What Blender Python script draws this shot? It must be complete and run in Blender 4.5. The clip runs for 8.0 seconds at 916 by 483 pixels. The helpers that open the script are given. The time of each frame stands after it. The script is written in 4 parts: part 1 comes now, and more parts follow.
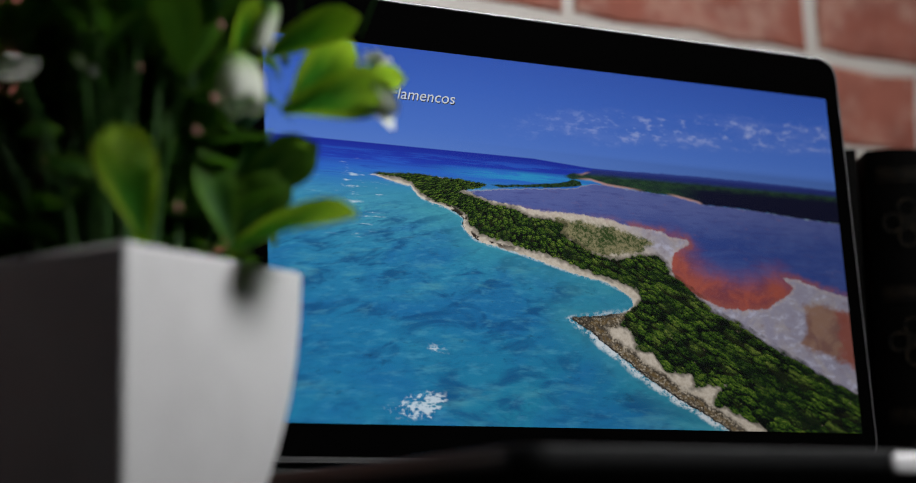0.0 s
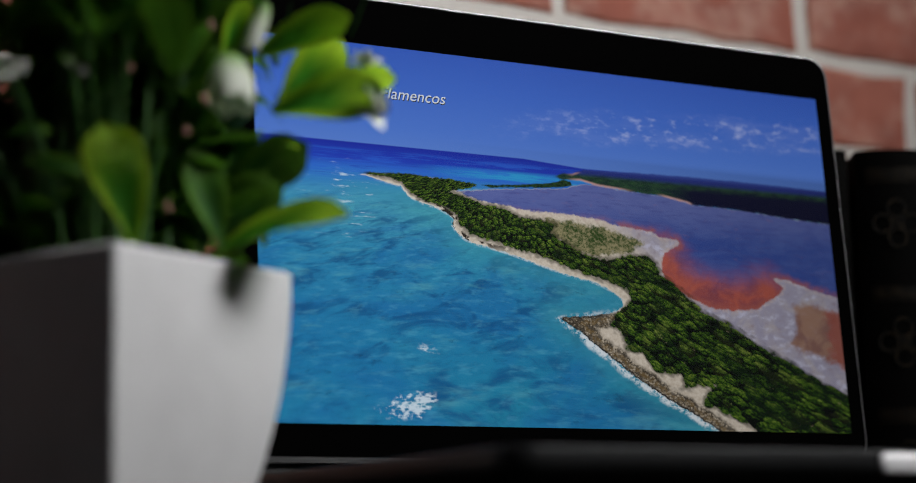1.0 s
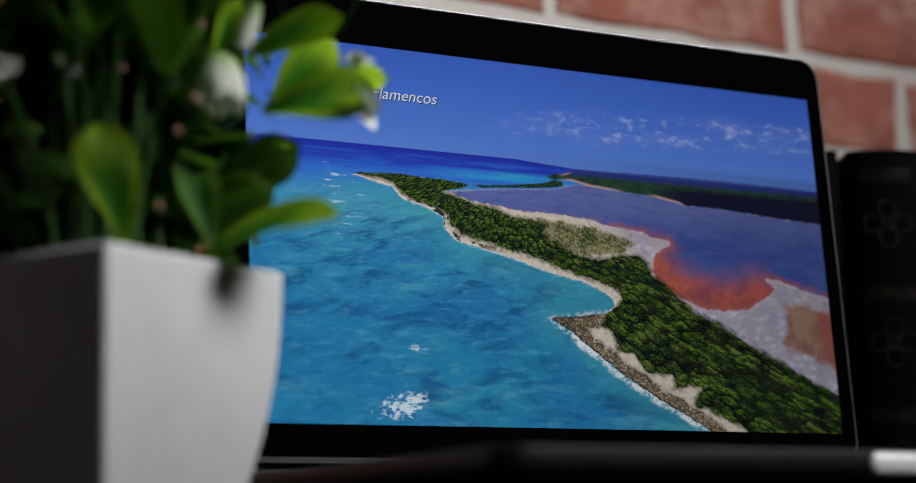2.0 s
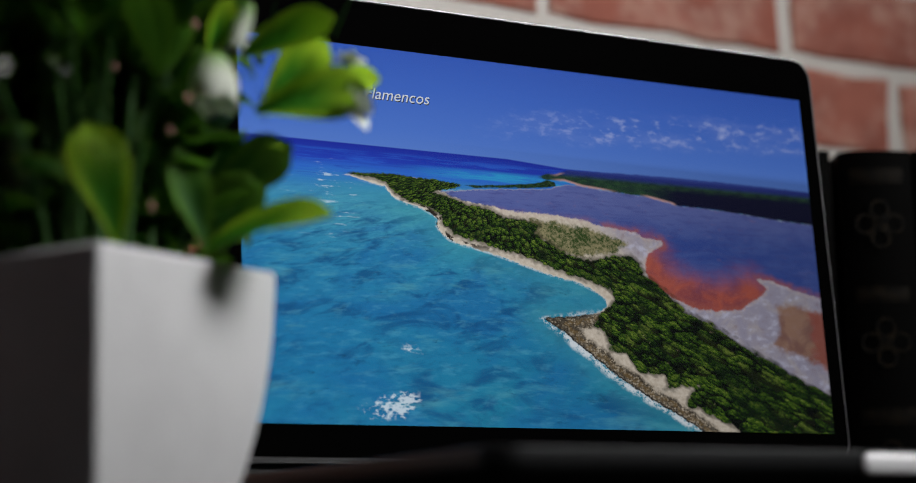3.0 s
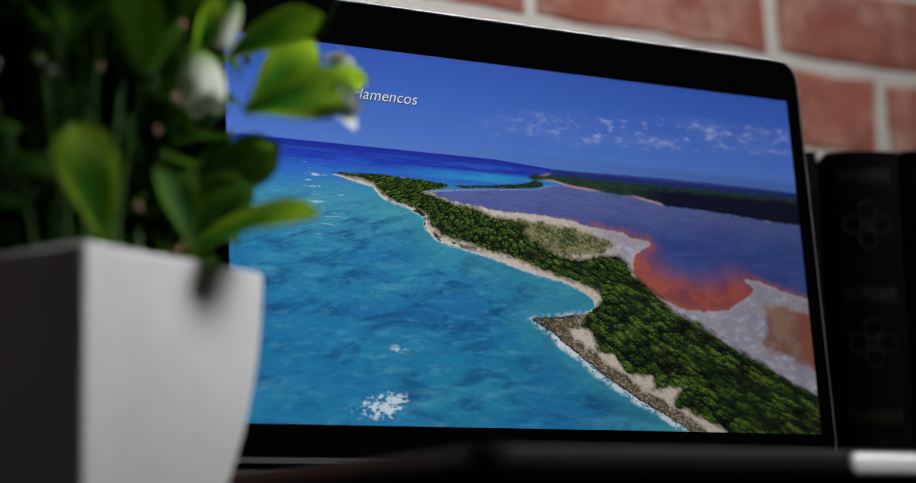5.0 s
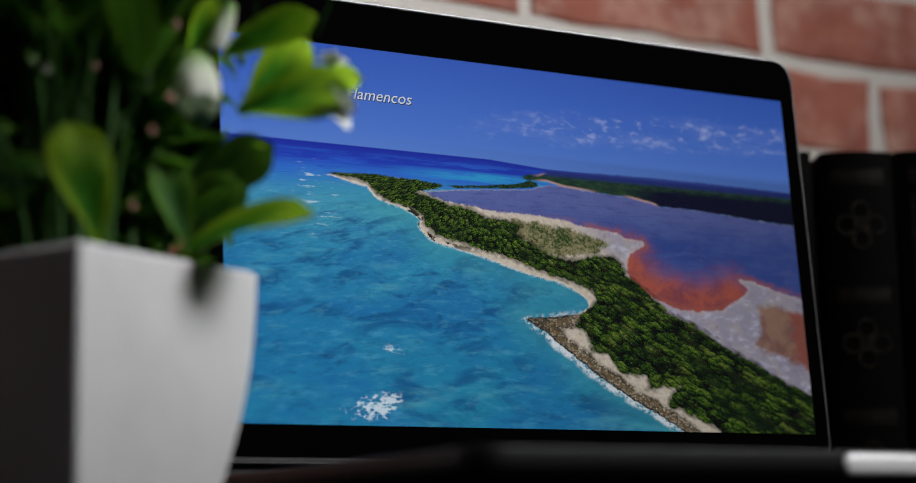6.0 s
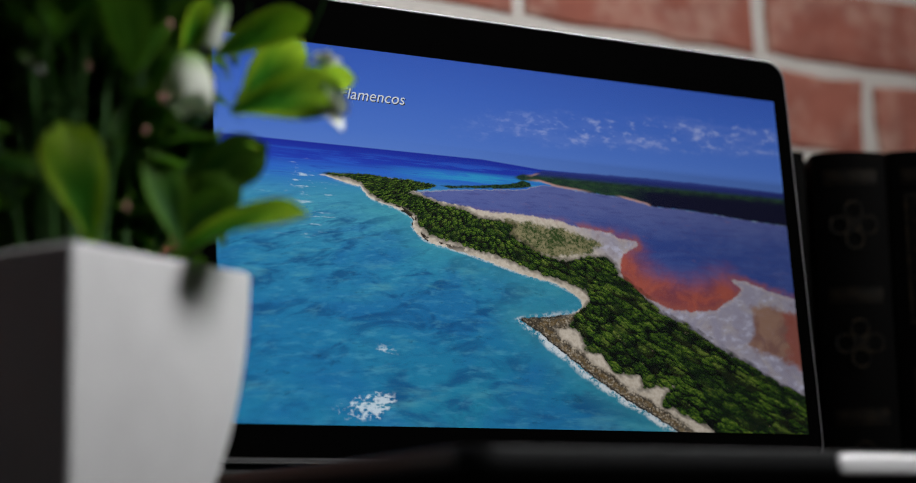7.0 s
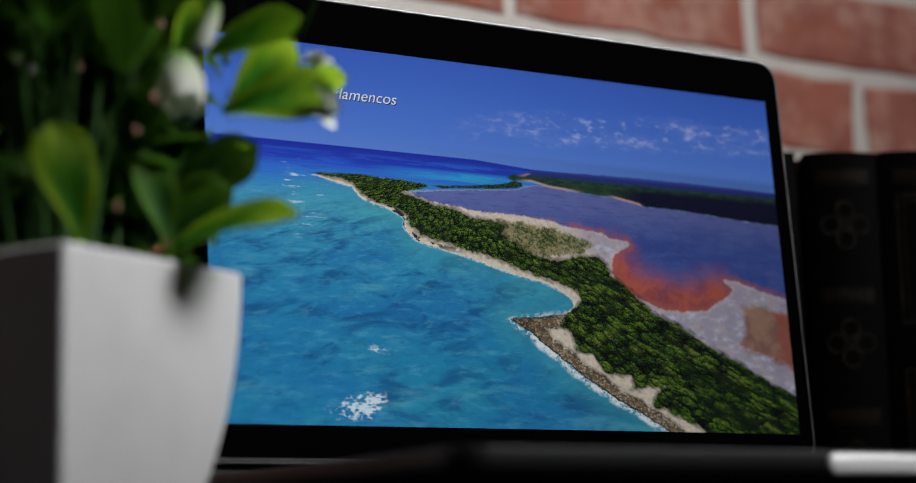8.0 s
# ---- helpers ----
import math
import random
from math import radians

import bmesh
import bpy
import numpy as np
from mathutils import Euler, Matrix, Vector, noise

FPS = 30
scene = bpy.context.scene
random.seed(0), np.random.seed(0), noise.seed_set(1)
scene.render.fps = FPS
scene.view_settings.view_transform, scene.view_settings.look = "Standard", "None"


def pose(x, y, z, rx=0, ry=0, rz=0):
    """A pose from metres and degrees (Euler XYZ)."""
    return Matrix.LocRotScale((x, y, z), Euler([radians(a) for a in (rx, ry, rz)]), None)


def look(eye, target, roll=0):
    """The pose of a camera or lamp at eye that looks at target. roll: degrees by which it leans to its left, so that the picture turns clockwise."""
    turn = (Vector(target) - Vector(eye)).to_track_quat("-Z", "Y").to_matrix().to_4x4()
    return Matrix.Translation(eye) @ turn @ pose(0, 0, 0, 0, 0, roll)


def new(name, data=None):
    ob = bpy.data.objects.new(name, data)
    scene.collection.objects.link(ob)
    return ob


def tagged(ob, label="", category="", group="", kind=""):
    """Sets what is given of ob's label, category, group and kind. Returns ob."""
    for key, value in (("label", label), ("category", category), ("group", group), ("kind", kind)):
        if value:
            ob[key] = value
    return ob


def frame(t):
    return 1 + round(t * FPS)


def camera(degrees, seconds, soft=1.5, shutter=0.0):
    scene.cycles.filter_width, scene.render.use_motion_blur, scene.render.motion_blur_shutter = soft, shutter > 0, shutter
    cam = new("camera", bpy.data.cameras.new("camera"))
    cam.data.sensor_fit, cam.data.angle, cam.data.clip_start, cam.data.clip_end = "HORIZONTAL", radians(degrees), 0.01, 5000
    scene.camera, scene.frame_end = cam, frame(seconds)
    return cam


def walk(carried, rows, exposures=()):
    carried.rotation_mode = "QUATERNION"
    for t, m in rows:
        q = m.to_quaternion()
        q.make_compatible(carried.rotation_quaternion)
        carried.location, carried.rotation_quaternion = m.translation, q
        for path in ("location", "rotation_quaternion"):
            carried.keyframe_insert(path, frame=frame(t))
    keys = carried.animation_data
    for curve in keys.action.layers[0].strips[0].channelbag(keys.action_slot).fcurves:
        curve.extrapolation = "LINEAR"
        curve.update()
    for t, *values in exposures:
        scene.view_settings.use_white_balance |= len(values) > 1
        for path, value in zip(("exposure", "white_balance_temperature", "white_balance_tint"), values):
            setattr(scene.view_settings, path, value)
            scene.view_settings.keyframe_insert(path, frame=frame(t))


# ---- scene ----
# ---- camera: a slow pan on a tripod in front of the desk ----
cam = camera(29.18, 8.0, soft=0.9)
EYE = (-0.2741, -0.7458, 0.7372)
cam.data.dof.use_dof = True
cam.data.dof.focus_distance = 0.86
cam.data.dof.aperture_fstop = 4.7
TURNS = [
    (0.0, 99.853, 0.834, -26.145), (0.5, 99.853, 0.840, -26.310), (1.0, 99.852, 0.845, -26.467),
    (1.5, 99.852, 0.850, -26.614), (2.0, 99.852, 0.854, -26.750), (2.5, 99.852, 0.859, -26.877),
    (3.0, 99.853, 0.863, -26.995), (3.5, 99.853, 0.867, -27.104), (4.0, 99.853, 0.871, -27.206),
    (4.5, 99.853, 0.876, -27.302), (5.0, 99.854, 0.882, -27.396), (5.5, 99.854, 0.889, -27.489),
    (6.0, 99.854, 0.898, -27.585), (6.5, 99.854, 0.909, -27.688), (7.0, 99.853, 0.924, -27.800),
    (7.5, 99.852, 0.942, -27.926), (8.0, 99.851, 0.966, -28.072)]
walk(cam, [(t, pose(*EYE, rx, ry, rz)) for t, rx, ry, rz in TURNS])

# ---- world and the window's light ----
world = bpy.data.worlds.new("world")
scene.world = world
world.use_nodes = True
wt = world.node_tree
wt.nodes.clear()
sky = wt.nodes.new("ShaderNodeTexSky")
sky.sky_type, sky.sun_disc = "NISHITA", False
sky.sun_elevation, sky.sun_rotation = radians(40), radians(200)
bg = wt.nodes.new("ShaderNodeBackground")
bg.inputs["Strength"].default_value = 0.05
wo = wt.nodes.new("ShaderNodeOutputWorld")
wt.links.new(sky.outputs[0], bg.inputs["Color"])
wt.links.new(bg.outputs[0], wo.inputs["Surface"])

WINDOW_X, WINDOW_Z, WINDOW_W, WINDOW_H, SOUTH, EAST, ROOF = 1.14, 2.44, 1.15, 0.80, -1.45, 1.80, 2.95
lamp = bpy.data.lights.new("window_light", "AREA")
lamp.shape, lamp.size, lamp.size_y = "RECTANGLE", WINDOW_W, WINDOW_H
lamp.spread = radians(52)
lamp.energy, lamp.color = 11.6, (0.99, 0.985, 0.985)
lo = new("window_light", lamp)
lo.matrix_world = look((WINDOW_X, SOUTH + 0.02, WINDOW_Z), (-0.20, 0.1, 1.14))
scene.view_settings.exposure = 0.0


# ---- material helpers ----
def srgb(r, g, b):
    def lin(c):
        c /= 255
        return c / 12.92 if c <= 0.04045 else ((c + 0.055) / 1.055) ** 2.4
    return (lin(r), lin(g), lin(b), 1.0)


class Nodes:
    """A short way to write node graphs."""

    def __init__(self, name):
        self.mat = bpy.data.materials.new(name)
        self.mat.use_nodes = True
        self.tree = self.mat.node_tree
        self.bsdf = self.tree.nodes["Principled BSDF"]

    def put(self, socket, value):
        if isinstance(value, bpy.types.NodeSocket):
            self.tree.links.new(value, socket)
        elif isinstance(value, tuple) and len(value) == 3 and socket.type == "RGBA":
            socket.default_value = (*value, 1.0)
        else:
            socket.default_value = value

    def node(self, kind, **ins):
        n = self.tree.nodes.new(kind)
        for key, value in ins.items():
            self.put(n.inputs[key.replace("_", " ")], value)
        return n

    def attr(self, name):
        n = self.tree.nodes.new("ShaderNodeAttribute")
        n.attribute_name = name
        return n.outputs["Fac"]

    def attr_vec(self, name):
        n = self.tree.nodes.new("ShaderNodeAttribute")
        n.attribute_name = name
        return n.outputs["Vector"]

    def coords(self, out="Object"):
        return self.tree.nodes.new("ShaderNodeTexCoord").outputs[out]

    def random(self):
        return self.tree.nodes.new("ShaderNodeObjectInfo").outputs["Random"]

    def math(self, op, a, b=0.0, c=0.0, clamp=False):
        n = self.tree.nodes.new("ShaderNodeMath")
        n.operation, n.use_clamp = op, clamp
        for i, v in enumerate((a, b, c)):
            self.put(n.inputs[i], v)
        return n.outputs[0]

    def scale(self, vec, s):
        n = self.tree.nodes.new("ShaderNodeMapping")
        self.put(n.inputs["Vector"], vec)
        n.inputs["Scale"].default_value = s
        return n.outputs[0]

    def shift(self, vec, off):
        n = self.tree.nodes.new("ShaderNodeVectorMath")
        n.operation = "ADD"
        self.put(n.inputs[0], vec)
        self.put(n.inputs[1], off)
        return n.outputs[0]

    def noise(self, vec, s, detail=4.0, rough=0.55, distort=0.0):
        n = self.node("ShaderNodeTexNoise", Vector=vec, Scale=s, Detail=detail, Roughness=rough, Distortion=distort)
        return n.outputs["Fac"]

    def cells(self, vec, s):
        return self.node("ShaderNodeTexVoronoi", Vector=vec, Scale=s).outputs["Distance"]

    def step(self, x, lo, hi, a=0.0, b=1.0):
        n = self.tree.nodes.new("ShaderNodeMapRange")
        n.interpolation_type = "SMOOTHSTEP"
        for i, v in enumerate((x, lo, hi, a, b)):
            self.put(n.inputs[i], v)
        return n.outputs[0]

    def mix(self, fac, a, b):
        n = self.tree.nodes.new("ShaderNodeMixRGB")
        for i, value in enumerate((fac, a, b)):
            self.put(n.inputs[i], value)
        return n.outputs[0]

    def ramp(self, fac, stops):
        n = self.tree.nodes.new("ShaderNodeValToRGB")
        el = n.color_ramp.elements
        el[0].position, el[0].color = stops[0]
        el[1].position, el[1].color = stops[-1]
        for p, col in stops[1:-1]:
            el.new(p).color = col
        self.put(n.inputs["Fac"], fac)
        return n.outputs["Color"]

    def bump(self, height, strength, distance):
        n = self.node("ShaderNodeBump", Height=height, Strength=strength, Distance=distance)
        self.tree.links.new(n.outputs[0], self.bsdf.inputs["Normal"])

    def set(self, **ins):
        for key, value in ins.items():
            self.put(self.bsdf.inputs[key.replace("_", " ")], value)
        return self.mat


def plain(name, low, high, rough, size, metal=0.0, bump=0.0, spec=0.5):
    m = Nodes(name)
    co = m.coords()
    grain = m.noise(co, size, 6.0)
    blot = m.noise(co, size * 0.13, 3.0)
    col = m.mix(m.math("MULTIPLY_ADD", grain, 0.5, m.math("MULTIPLY", blot, 0.5)), low, high)
    if bump:
        m.bump(grain, bump, 0.0006)
    m.set(Base_Color=col, Roughness=m.step(grain, 0.2, 0.8, rough * 0.85, min(1.0, rough * 1.15)), Metallic=metal)
    m.bsdf.inputs["Specular IOR Level"].default_value = spec
    return m.mat


def brick_material():
    m = Nodes("fired_brick")
    co = m.shift(m.coords(), m.math("MULTIPLY", m.random(), 30.0))
    blot = m.noise(co, 22.0, 5.0, 0.6)
    fine = m.noise(co, 260.0, 5.0, 0.65)
    dust = m.noise(m.shift(co, (7.0, 3.0, 1.0)), 14.0, 4.0, 0.7)
    col = m.mix(m.random(), (0.27, 0.078, 0.050), (0.37, 0.125, 0.085))
    col = m.mix(m.step(blot, 0.35, 0.7), col, (0.21, 0.058, 0.038))
    col = m.mix(m.step(dust, 0.44, 0.70, 0.0, 0.58), col, (0.54, 0.35, 0.28))
    col = m.mix(m.step(fine, 0.55, 0.75, 0.0, 0.35), col, (0.17, 0.06, 0.045))
    m.bump(m.math("ADD", fine, blot), 0.5, 0.002)
    return m.set(Base_Color=col, Roughness=0.9)


def leaf_material(name, low, high, vein, margin):
    m = Nodes(name)
    uv = m.coords("UV")
    sep = m.node("ShaderNodeSeparateXYZ", Vector=uv)
    across, along = sep.outputs["X"], sep.outputs["Y"]
    mid = m.math("ABSOLUTE", m.math("SUBTRACT", across, 0.5))
    edge = m.math("MULTIPLY", mid, 2.0)
    edge = m.math("ADD", edge, m.math("MULTIPLY", m.noise(uv, 5.0, 3.0), 0.35))
    rim = m.step(edge, 0.50, 1.05)
    tip = m.step(along, 0.42, 0.92, 0.0, 1.0)
    pale = m.math("MAXIMUM", rim, tip)
    pale = m.math("MULTIPLY", pale, m.step(m.random(), 0.1, 0.9, 0.75, 1.0))
    veins = m.noise(m.scale(uv, (9.0, 1.3, 1.0)), 3.5, 2.0)
    blot = m.noise(m.coords(), 90.0, 4.0)
    col = m.mix(m.random(), low, high)
    col = m.mix(m.step(veins, 0.44, 0.60, 0.0, 0.7), col, vein)
    col = m.mix(m.step(blot, 0.5, 0.75, 0.0, 0.4), col, (0.03, 0.13, 0.012))
    col = m.mix(m.step(along, 0.65, 0.1, 0.0, 0.7), col, low)
    col = m.mix(pale, col, margin)
    col = m.mix(m.step(mid, 0.03, 0.0, 0.0, 0.5), col, (0.16, 0.3, 0.06))
    m.bump(veins, 0.35, 0.0008)
    m.set(Base_Color=col, Roughness=0.48)
    m.bsdf.inputs["Specular IOR Level"].default_value = 0.22
    thin = m.node("ShaderNodeBsdfTranslucent", Color=m.mix(0.5, col, (0.18, 0.48, 0.035)))
    both = m.tree.nodes.new("ShaderNodeMixShader")
    both.inputs[0].default_value = 0.42
    m.tree.links.new(m.bsdf.outputs[0], both.inputs[1])
    m.tree.links.new(thin.outputs[0], both.inputs[2])
    m.tree.links.new(both.outputs[0], m.tree.nodes["Material Output"].inputs["Surface"])
    return m.mat


def petal_material():
    m = Nodes("flower_white")
    sep = m.node("ShaderNodeSeparateXYZ", Vector=m.coords("UV"))
    n = m.noise(m.coords(), 140.0, 4.0)
    col = m.mix(m.step(m.math("MULTIPLY_ADD", n, 0.5, sep.outputs["Y"]), 0.95, 0.2), (0.80, 0.83, 0.74), (0.22, 0.42, 0.07))
    col = m.mix(m.step(n, 0.5, 0.8, 0.0, 0.4), col, (0.55, 0.66, 0.42))
    m.bump(n, 0.2, 0.0006)
    return m.set(Base_Color=col, Roughness=0.6)


def ceramic_material():
    m = Nodes("matt_white_ceramic")
    co = m.coords()
    fine = m.noise(co, 420.0, 3.0)
    blot = m.noise(co, 26.0, 4.0)
    col = m.mix(m.step(blot, 0.35, 0.75), (0.60, 0.60, 0.605), (0.54, 0.54, 0.545))
    col = m.mix(m.step(m.noise(co, 75.0, 5.0, 0.7), 0.62, 0.78, 0.0, 0.3), col, (0.46, 0.455, 0.45))
    m.bump(m.math("ADD", fine, m.math("MULTIPLY", blot, 2.0)), 0.12, 0.001)
    return m.set(Base_Color=col, Roughness=0.62)


def leather_material():
    m = Nodes("black_leather")
    co = m.coords()
    grain = m.cells(co, 700.0)
    wear = m.noise(co, 38.0, 6.0, 0.7)
    col = m.mix(m.step(wear, 0.5, 0.8), (0.0010, 0.0009, 0.0008), (0.0026, 0.0021, 0.0018))
    m.bump(grain, 0.35, 0.0005)
    m.bsdf.inputs["Specular IOR Level"].default_value = 0.025
    return m.set(Base_Color=col, Roughness=0.65)


def gilt_material():
    m = Nodes("worn_gilt")
    n = m.noise(m.coords(), 240.0, 5.0, 0.7)
    m.bsdf.inputs["Specular IOR Level"].default_value = 0.12
    col = m.mix(m.step(n, 0.38, 0.62), (0.0010, 0.0009, 0.0007), (0.018, 0.0120, 0.0056))
    return m.set(Base_Color=col, Roughness=0.6, Metallic=0.0)


def display_material():
    """An aerial view of a reef coast, shown by a lit display."""
    m = Nodes("display_picture")
    uvw = m.coords("UV")
    sep = m.node("ShaderNodeSeparateXYZ", Vector=uvw)
    u, v = sep.outputs["X"], sep.outputs["Y"]
    per = m.attr_vec("ground")
    pic = m.scale(uvw, (1.777, 1.0, 1.0))
    fray = m.math("SUBTRACT", m.noise(pic, 34.0, 5.0, 0.65), 0.5)
    fray2 = m.math("SUBTRACT", m.noise(m.shift(pic, (3.0, 1.0, 0.0)), 70.0, 4.0, 0.6), 0.5)

    def mask(name, soft, wob, wob2=0.0):
        d = m.math("MULTIPLY_ADD", fray, wob, m.attr(name))
        d = m.math("MULTIPLY_ADD", fray2, wob2, d)
        return m.step(d, -soft, soft)

    # sky
    col = m.ramp(v, [(0.70, srgb(86, 124, 200)), (0.78, srgb(72, 112, 196)), (0.90, srgb(58, 98, 188)), (1.0, srgb(48, 86, 178))])
    puff = m.noise(m.scale(uvw, (1.0, 1.1, 1.0)), 40.0, 7.0, 0.64)
    veil = m.noise(m.scale(uvw, (1.0, 2.2, 1.0)), 7.0, 5.0, 0.6)
    line = m.math("MULTIPLY_ADD", u, 0.095, 0.783)
    band = m.step(m.math("ABSOLUTE", m.math("SUBTRACT", v, line)), 0.065, 0.015)
    band = m.math("MULTIPLY", band, m.step(u, 0.34, 0.66))
    cloud = m.math("MULTIPLY", m.step(m.math("MULTIPLY_ADD", veil, 0.35, puff), 0.67, 0.86), band)
    mist = m.math("MULTIPLY", band, m.step(veil, 0.40, 0.66, 0.0, 0.22))
    col = m.mix(mist, col, srgb(128, 146, 208))
    col = m.mix(m.math("MULTIPLY", cloud, 0.6), col, srgb(166, 178, 220))
    # sea
    sea = m.ramp(v, [(0.0, srgb(32, 124, 154)), (0.22, srgb(30, 118, 160)), (0.45, srgb(44, 134, 170)), (0.56, srgb(72, 156, 178)),
                     (0.62, srgb(50, 124, 184)), (0.66, srgb(44, 104, 194)), (0.685, srgb(30, 58, 172)), (0.73, srgb(24, 40, 150))])
    left = m.step(u, 0.45, 0.0)
    sea = m.mix(m.math("MULTIPLY", left, m.step(v, 0.60, 0.40, 0.0, 0.3)), sea, srgb(28, 104, 168))
    calm = m.math("MULTIPLY", m.step(u, 0.22, 0.42), m.step(m.math("ABSOLUTE", m.math("SUBTRACT", v, 0.673)), 0.02, 0.005))
    sea = m.mix(m.math("MULTIPLY", calm, 0.8), sea, srgb(46, 156, 204))
    shallow = m.noise(m.scale(per, (0.8, 2.0, 1.0)), 2.2, 4.0, 0.6)
    sea = m.mix(m.math("MULTIPLY", m.step(shallow, 0.5, 0.75, 0.0, 0.3), m.step(v, 0.66, 0.56)), sea, srgb(60, 152, 170))
    gulf = m.noise(m.scale(m.shift(per, (2.0, 9.0, 0.0)), (1.0, 1.8, 1.0)), 1.5, 4.0, 0.6, 0.5)
    sea = m.mix(m.math("MULTIPLY", m.step(gulf, 0.42, 0.64), m.step(v, 0.64, 0.5, 0.0, 0.6)), sea, srgb(24, 96, 158))
    reef = m.noise(m.scale(per, (1.0, 2.4, 1.0)), 3.6, 6.0, 0.56, 0.6)
    sea = m.mix(m.math("MULTIPLY", m.step(reef, 0.47, 0.66), m.step(v, 0.64, 0.5, 0.0, 0.8)), sea, srgb(16, 74, 124))
    swell = m.noise(m.scale(per, (1.0, 2.6, 1.0)), 12.0, 7.0, 0.7)
    sea = m.mix(m.math("MULTIPLY", m.step(swell, 0.44, 0.66), m.step(v, 0.66, 0.52, 0.0, 0.34)), sea, srgb(16, 84, 128))
    stripes = m.noise(m.scale(pic, (1.0, 16.0, 1.0)), 5.0, 5.0, 0.65)
    far_sea = m.math("MULTIPLY", m.step(v, 0.615, 0.65), m.step(v, 0.722, 0.70))
    sea = m.mix(m.math("MULTIPLY", far_sea, m.step(stripes, 0.46, 0.62, 0.0, 0.7)), sea, srgb(40, 92, 196))
    sea = m.mix(m.math("MULTIPLY", far_sea, m.step(stripes, 0.44, 0.34, 0.0, 0.6)), sea, srgb(28, 50, 164))
    pale_water = m.noise(m.scale(m.shift(per, (4.0, 2.0, 0.0)), (0.7, 3.0, 1.0)), 3.0, 6.0, 0.6)
    sea = m.mix(m.math("MULTIPLY", m.step(pale_water, 0.54, 0.72), m.step(v, 0.66, 0.56, 0.0, 0.5)), sea, srgb(84, 160, 176))
    weed = m.noise(m.scale(m.shift(per, (1.0, 6.0, 0.0)), (1.0, 2.2, 1.0)), 7.5, 8.0, 0.7)
    sea = m.mix(m.math("MULTIPLY", m.step(weed, 0.58, 0.70), m.step(v, 0.64, 0.54, 0.0, 0.55)), sea, srgb(16, 62, 96))
    near = m.math("MULTIPLY", m.step(m.attr("land"), -0.10, 0.0, 0.0, 0.5), m.step(v, 0.66, 0.6))
    sea = m.mix(near, sea, srgb(58, 146, 160))
    chop = m.noise(m.scale(per, (1.0, 3.0, 1.0)), 9.0, 4.0, 0.6)
    sea = m.mix(m.math("MULTIPLY", m.step(chop, 0.50, 0.72, 0.0, 0.24), m.step(v, 0.66, 0.56)), sea, srgb(90, 172, 200))
    caps = m.noise(m.scale(per, (1.0, 3.4, 1.0)), 10.0, 6.0, 0.7)
    sea = m.mix(m.math("MULTIPLY", m.step(caps, 0.735, 0.78, 0.0, 0.7), m.step(v, 0.66, 0.58)), sea, srgb(196, 216, 228))
    rolls = m.math("MULTIPLY", m.step(m.attr("breakers"), -0.03, 0.02), m.step(m.noise(m.scale(pic, (0.7, 4.5, 1.0)), 22.0, 5.0, 0.65), 0.57, 0.66))
    sea = m.mix(m.math("MULTIPLY", rolls, 0.85), sea, srgb(190, 212, 226))
    net = m.cells(m.scale(pic, (1.0, 1.7, 1.0)), 75.0)
    surf = m.math("MULTIPLY_ADD", fray, 0.03, m.attr("surf"))
    torn = m.math("MULTIPLY_ADD", net, 0.35, m.noise(m.scale(pic, (0.6, 1.6, 1.0)), 64.0, 7.0, 0.75))
    torn = m.step(m.math("MULTIPLY_ADD", surf, 5.0, m.math("MULTIPLY_ADD", u, 1.3, torn)), 0.95, 1.16)
    surf = m.math("MULTIPLY", m.step(surf, -0.008, 0.006), torn)
    sea = m.mix(m.math("MULTIPLY", surf, 0.8), sea, srgb(204, 218, 228))
    col = m.mix(m.step(m.attr("sky"), 0.002, -0.002), col, sea)
    # land: sand, flats, rubble
    grit = m.noise(pic, 85.0, 6.0, 0.62)
    speck = m.noise(m.shift(pic, (2.0, 8.0, 0.0)), 170.0, 5.0, 0.7)
    clot = m.noise(m.shift(pic, (5.0, 2.0, 0.0)), 16.0, 3.0)
    shore = m.math("MULTIPLY_ADD", fray2, 0.010, m.math("MULTIPLY_ADD", fray, 0.012, m.attr("land")))
    sand = m.mix(m.step(grit, 0.3, 0.75), srgb(208, 198, 184), srgb(178, 166, 150))
    sand = m.mix(m.step(m.math("MULTIPLY_ADD", clot, 0.02, shore), 0.016, 0.008, 0.0, 0.6), sand, srgb(214, 208, 200))
    flats = m.noise(pic, 13.0, 5.0, 0.6, 0.8)
    flat_zone = m.step(m.math("MULTIPLY_ADD", v, 0.55, u), 0.86, 0.94)
    sand = m.mix(m.math("MULTIPLY", flat_zone, m.step(flats, 0.30, 0.6, 0.6, 0.95)), sand, srgb(150, 146, 168))
    streak = m.noise(m.scale(pic, (1.0, 1.6, 1.0)), 24.0, 6.0, 0.6, 0.25)
    sand = m.mix(m.math("MULTIPLY", flat_zone, m.step(streak, 0.50, 0.68, 0.0, 0.8)), sand, srgb(192, 192, 214))
    sand = m.mix(m.math("MULTIPLY", flat_zone, m.step(streak, 0.44, 0.30, 0.0, 0.5)), sand, srgb(136, 116, 122))
    ochre_d = m.math("MULTIPLY_ADD", fray, 0.05, m.attr("ochre"))
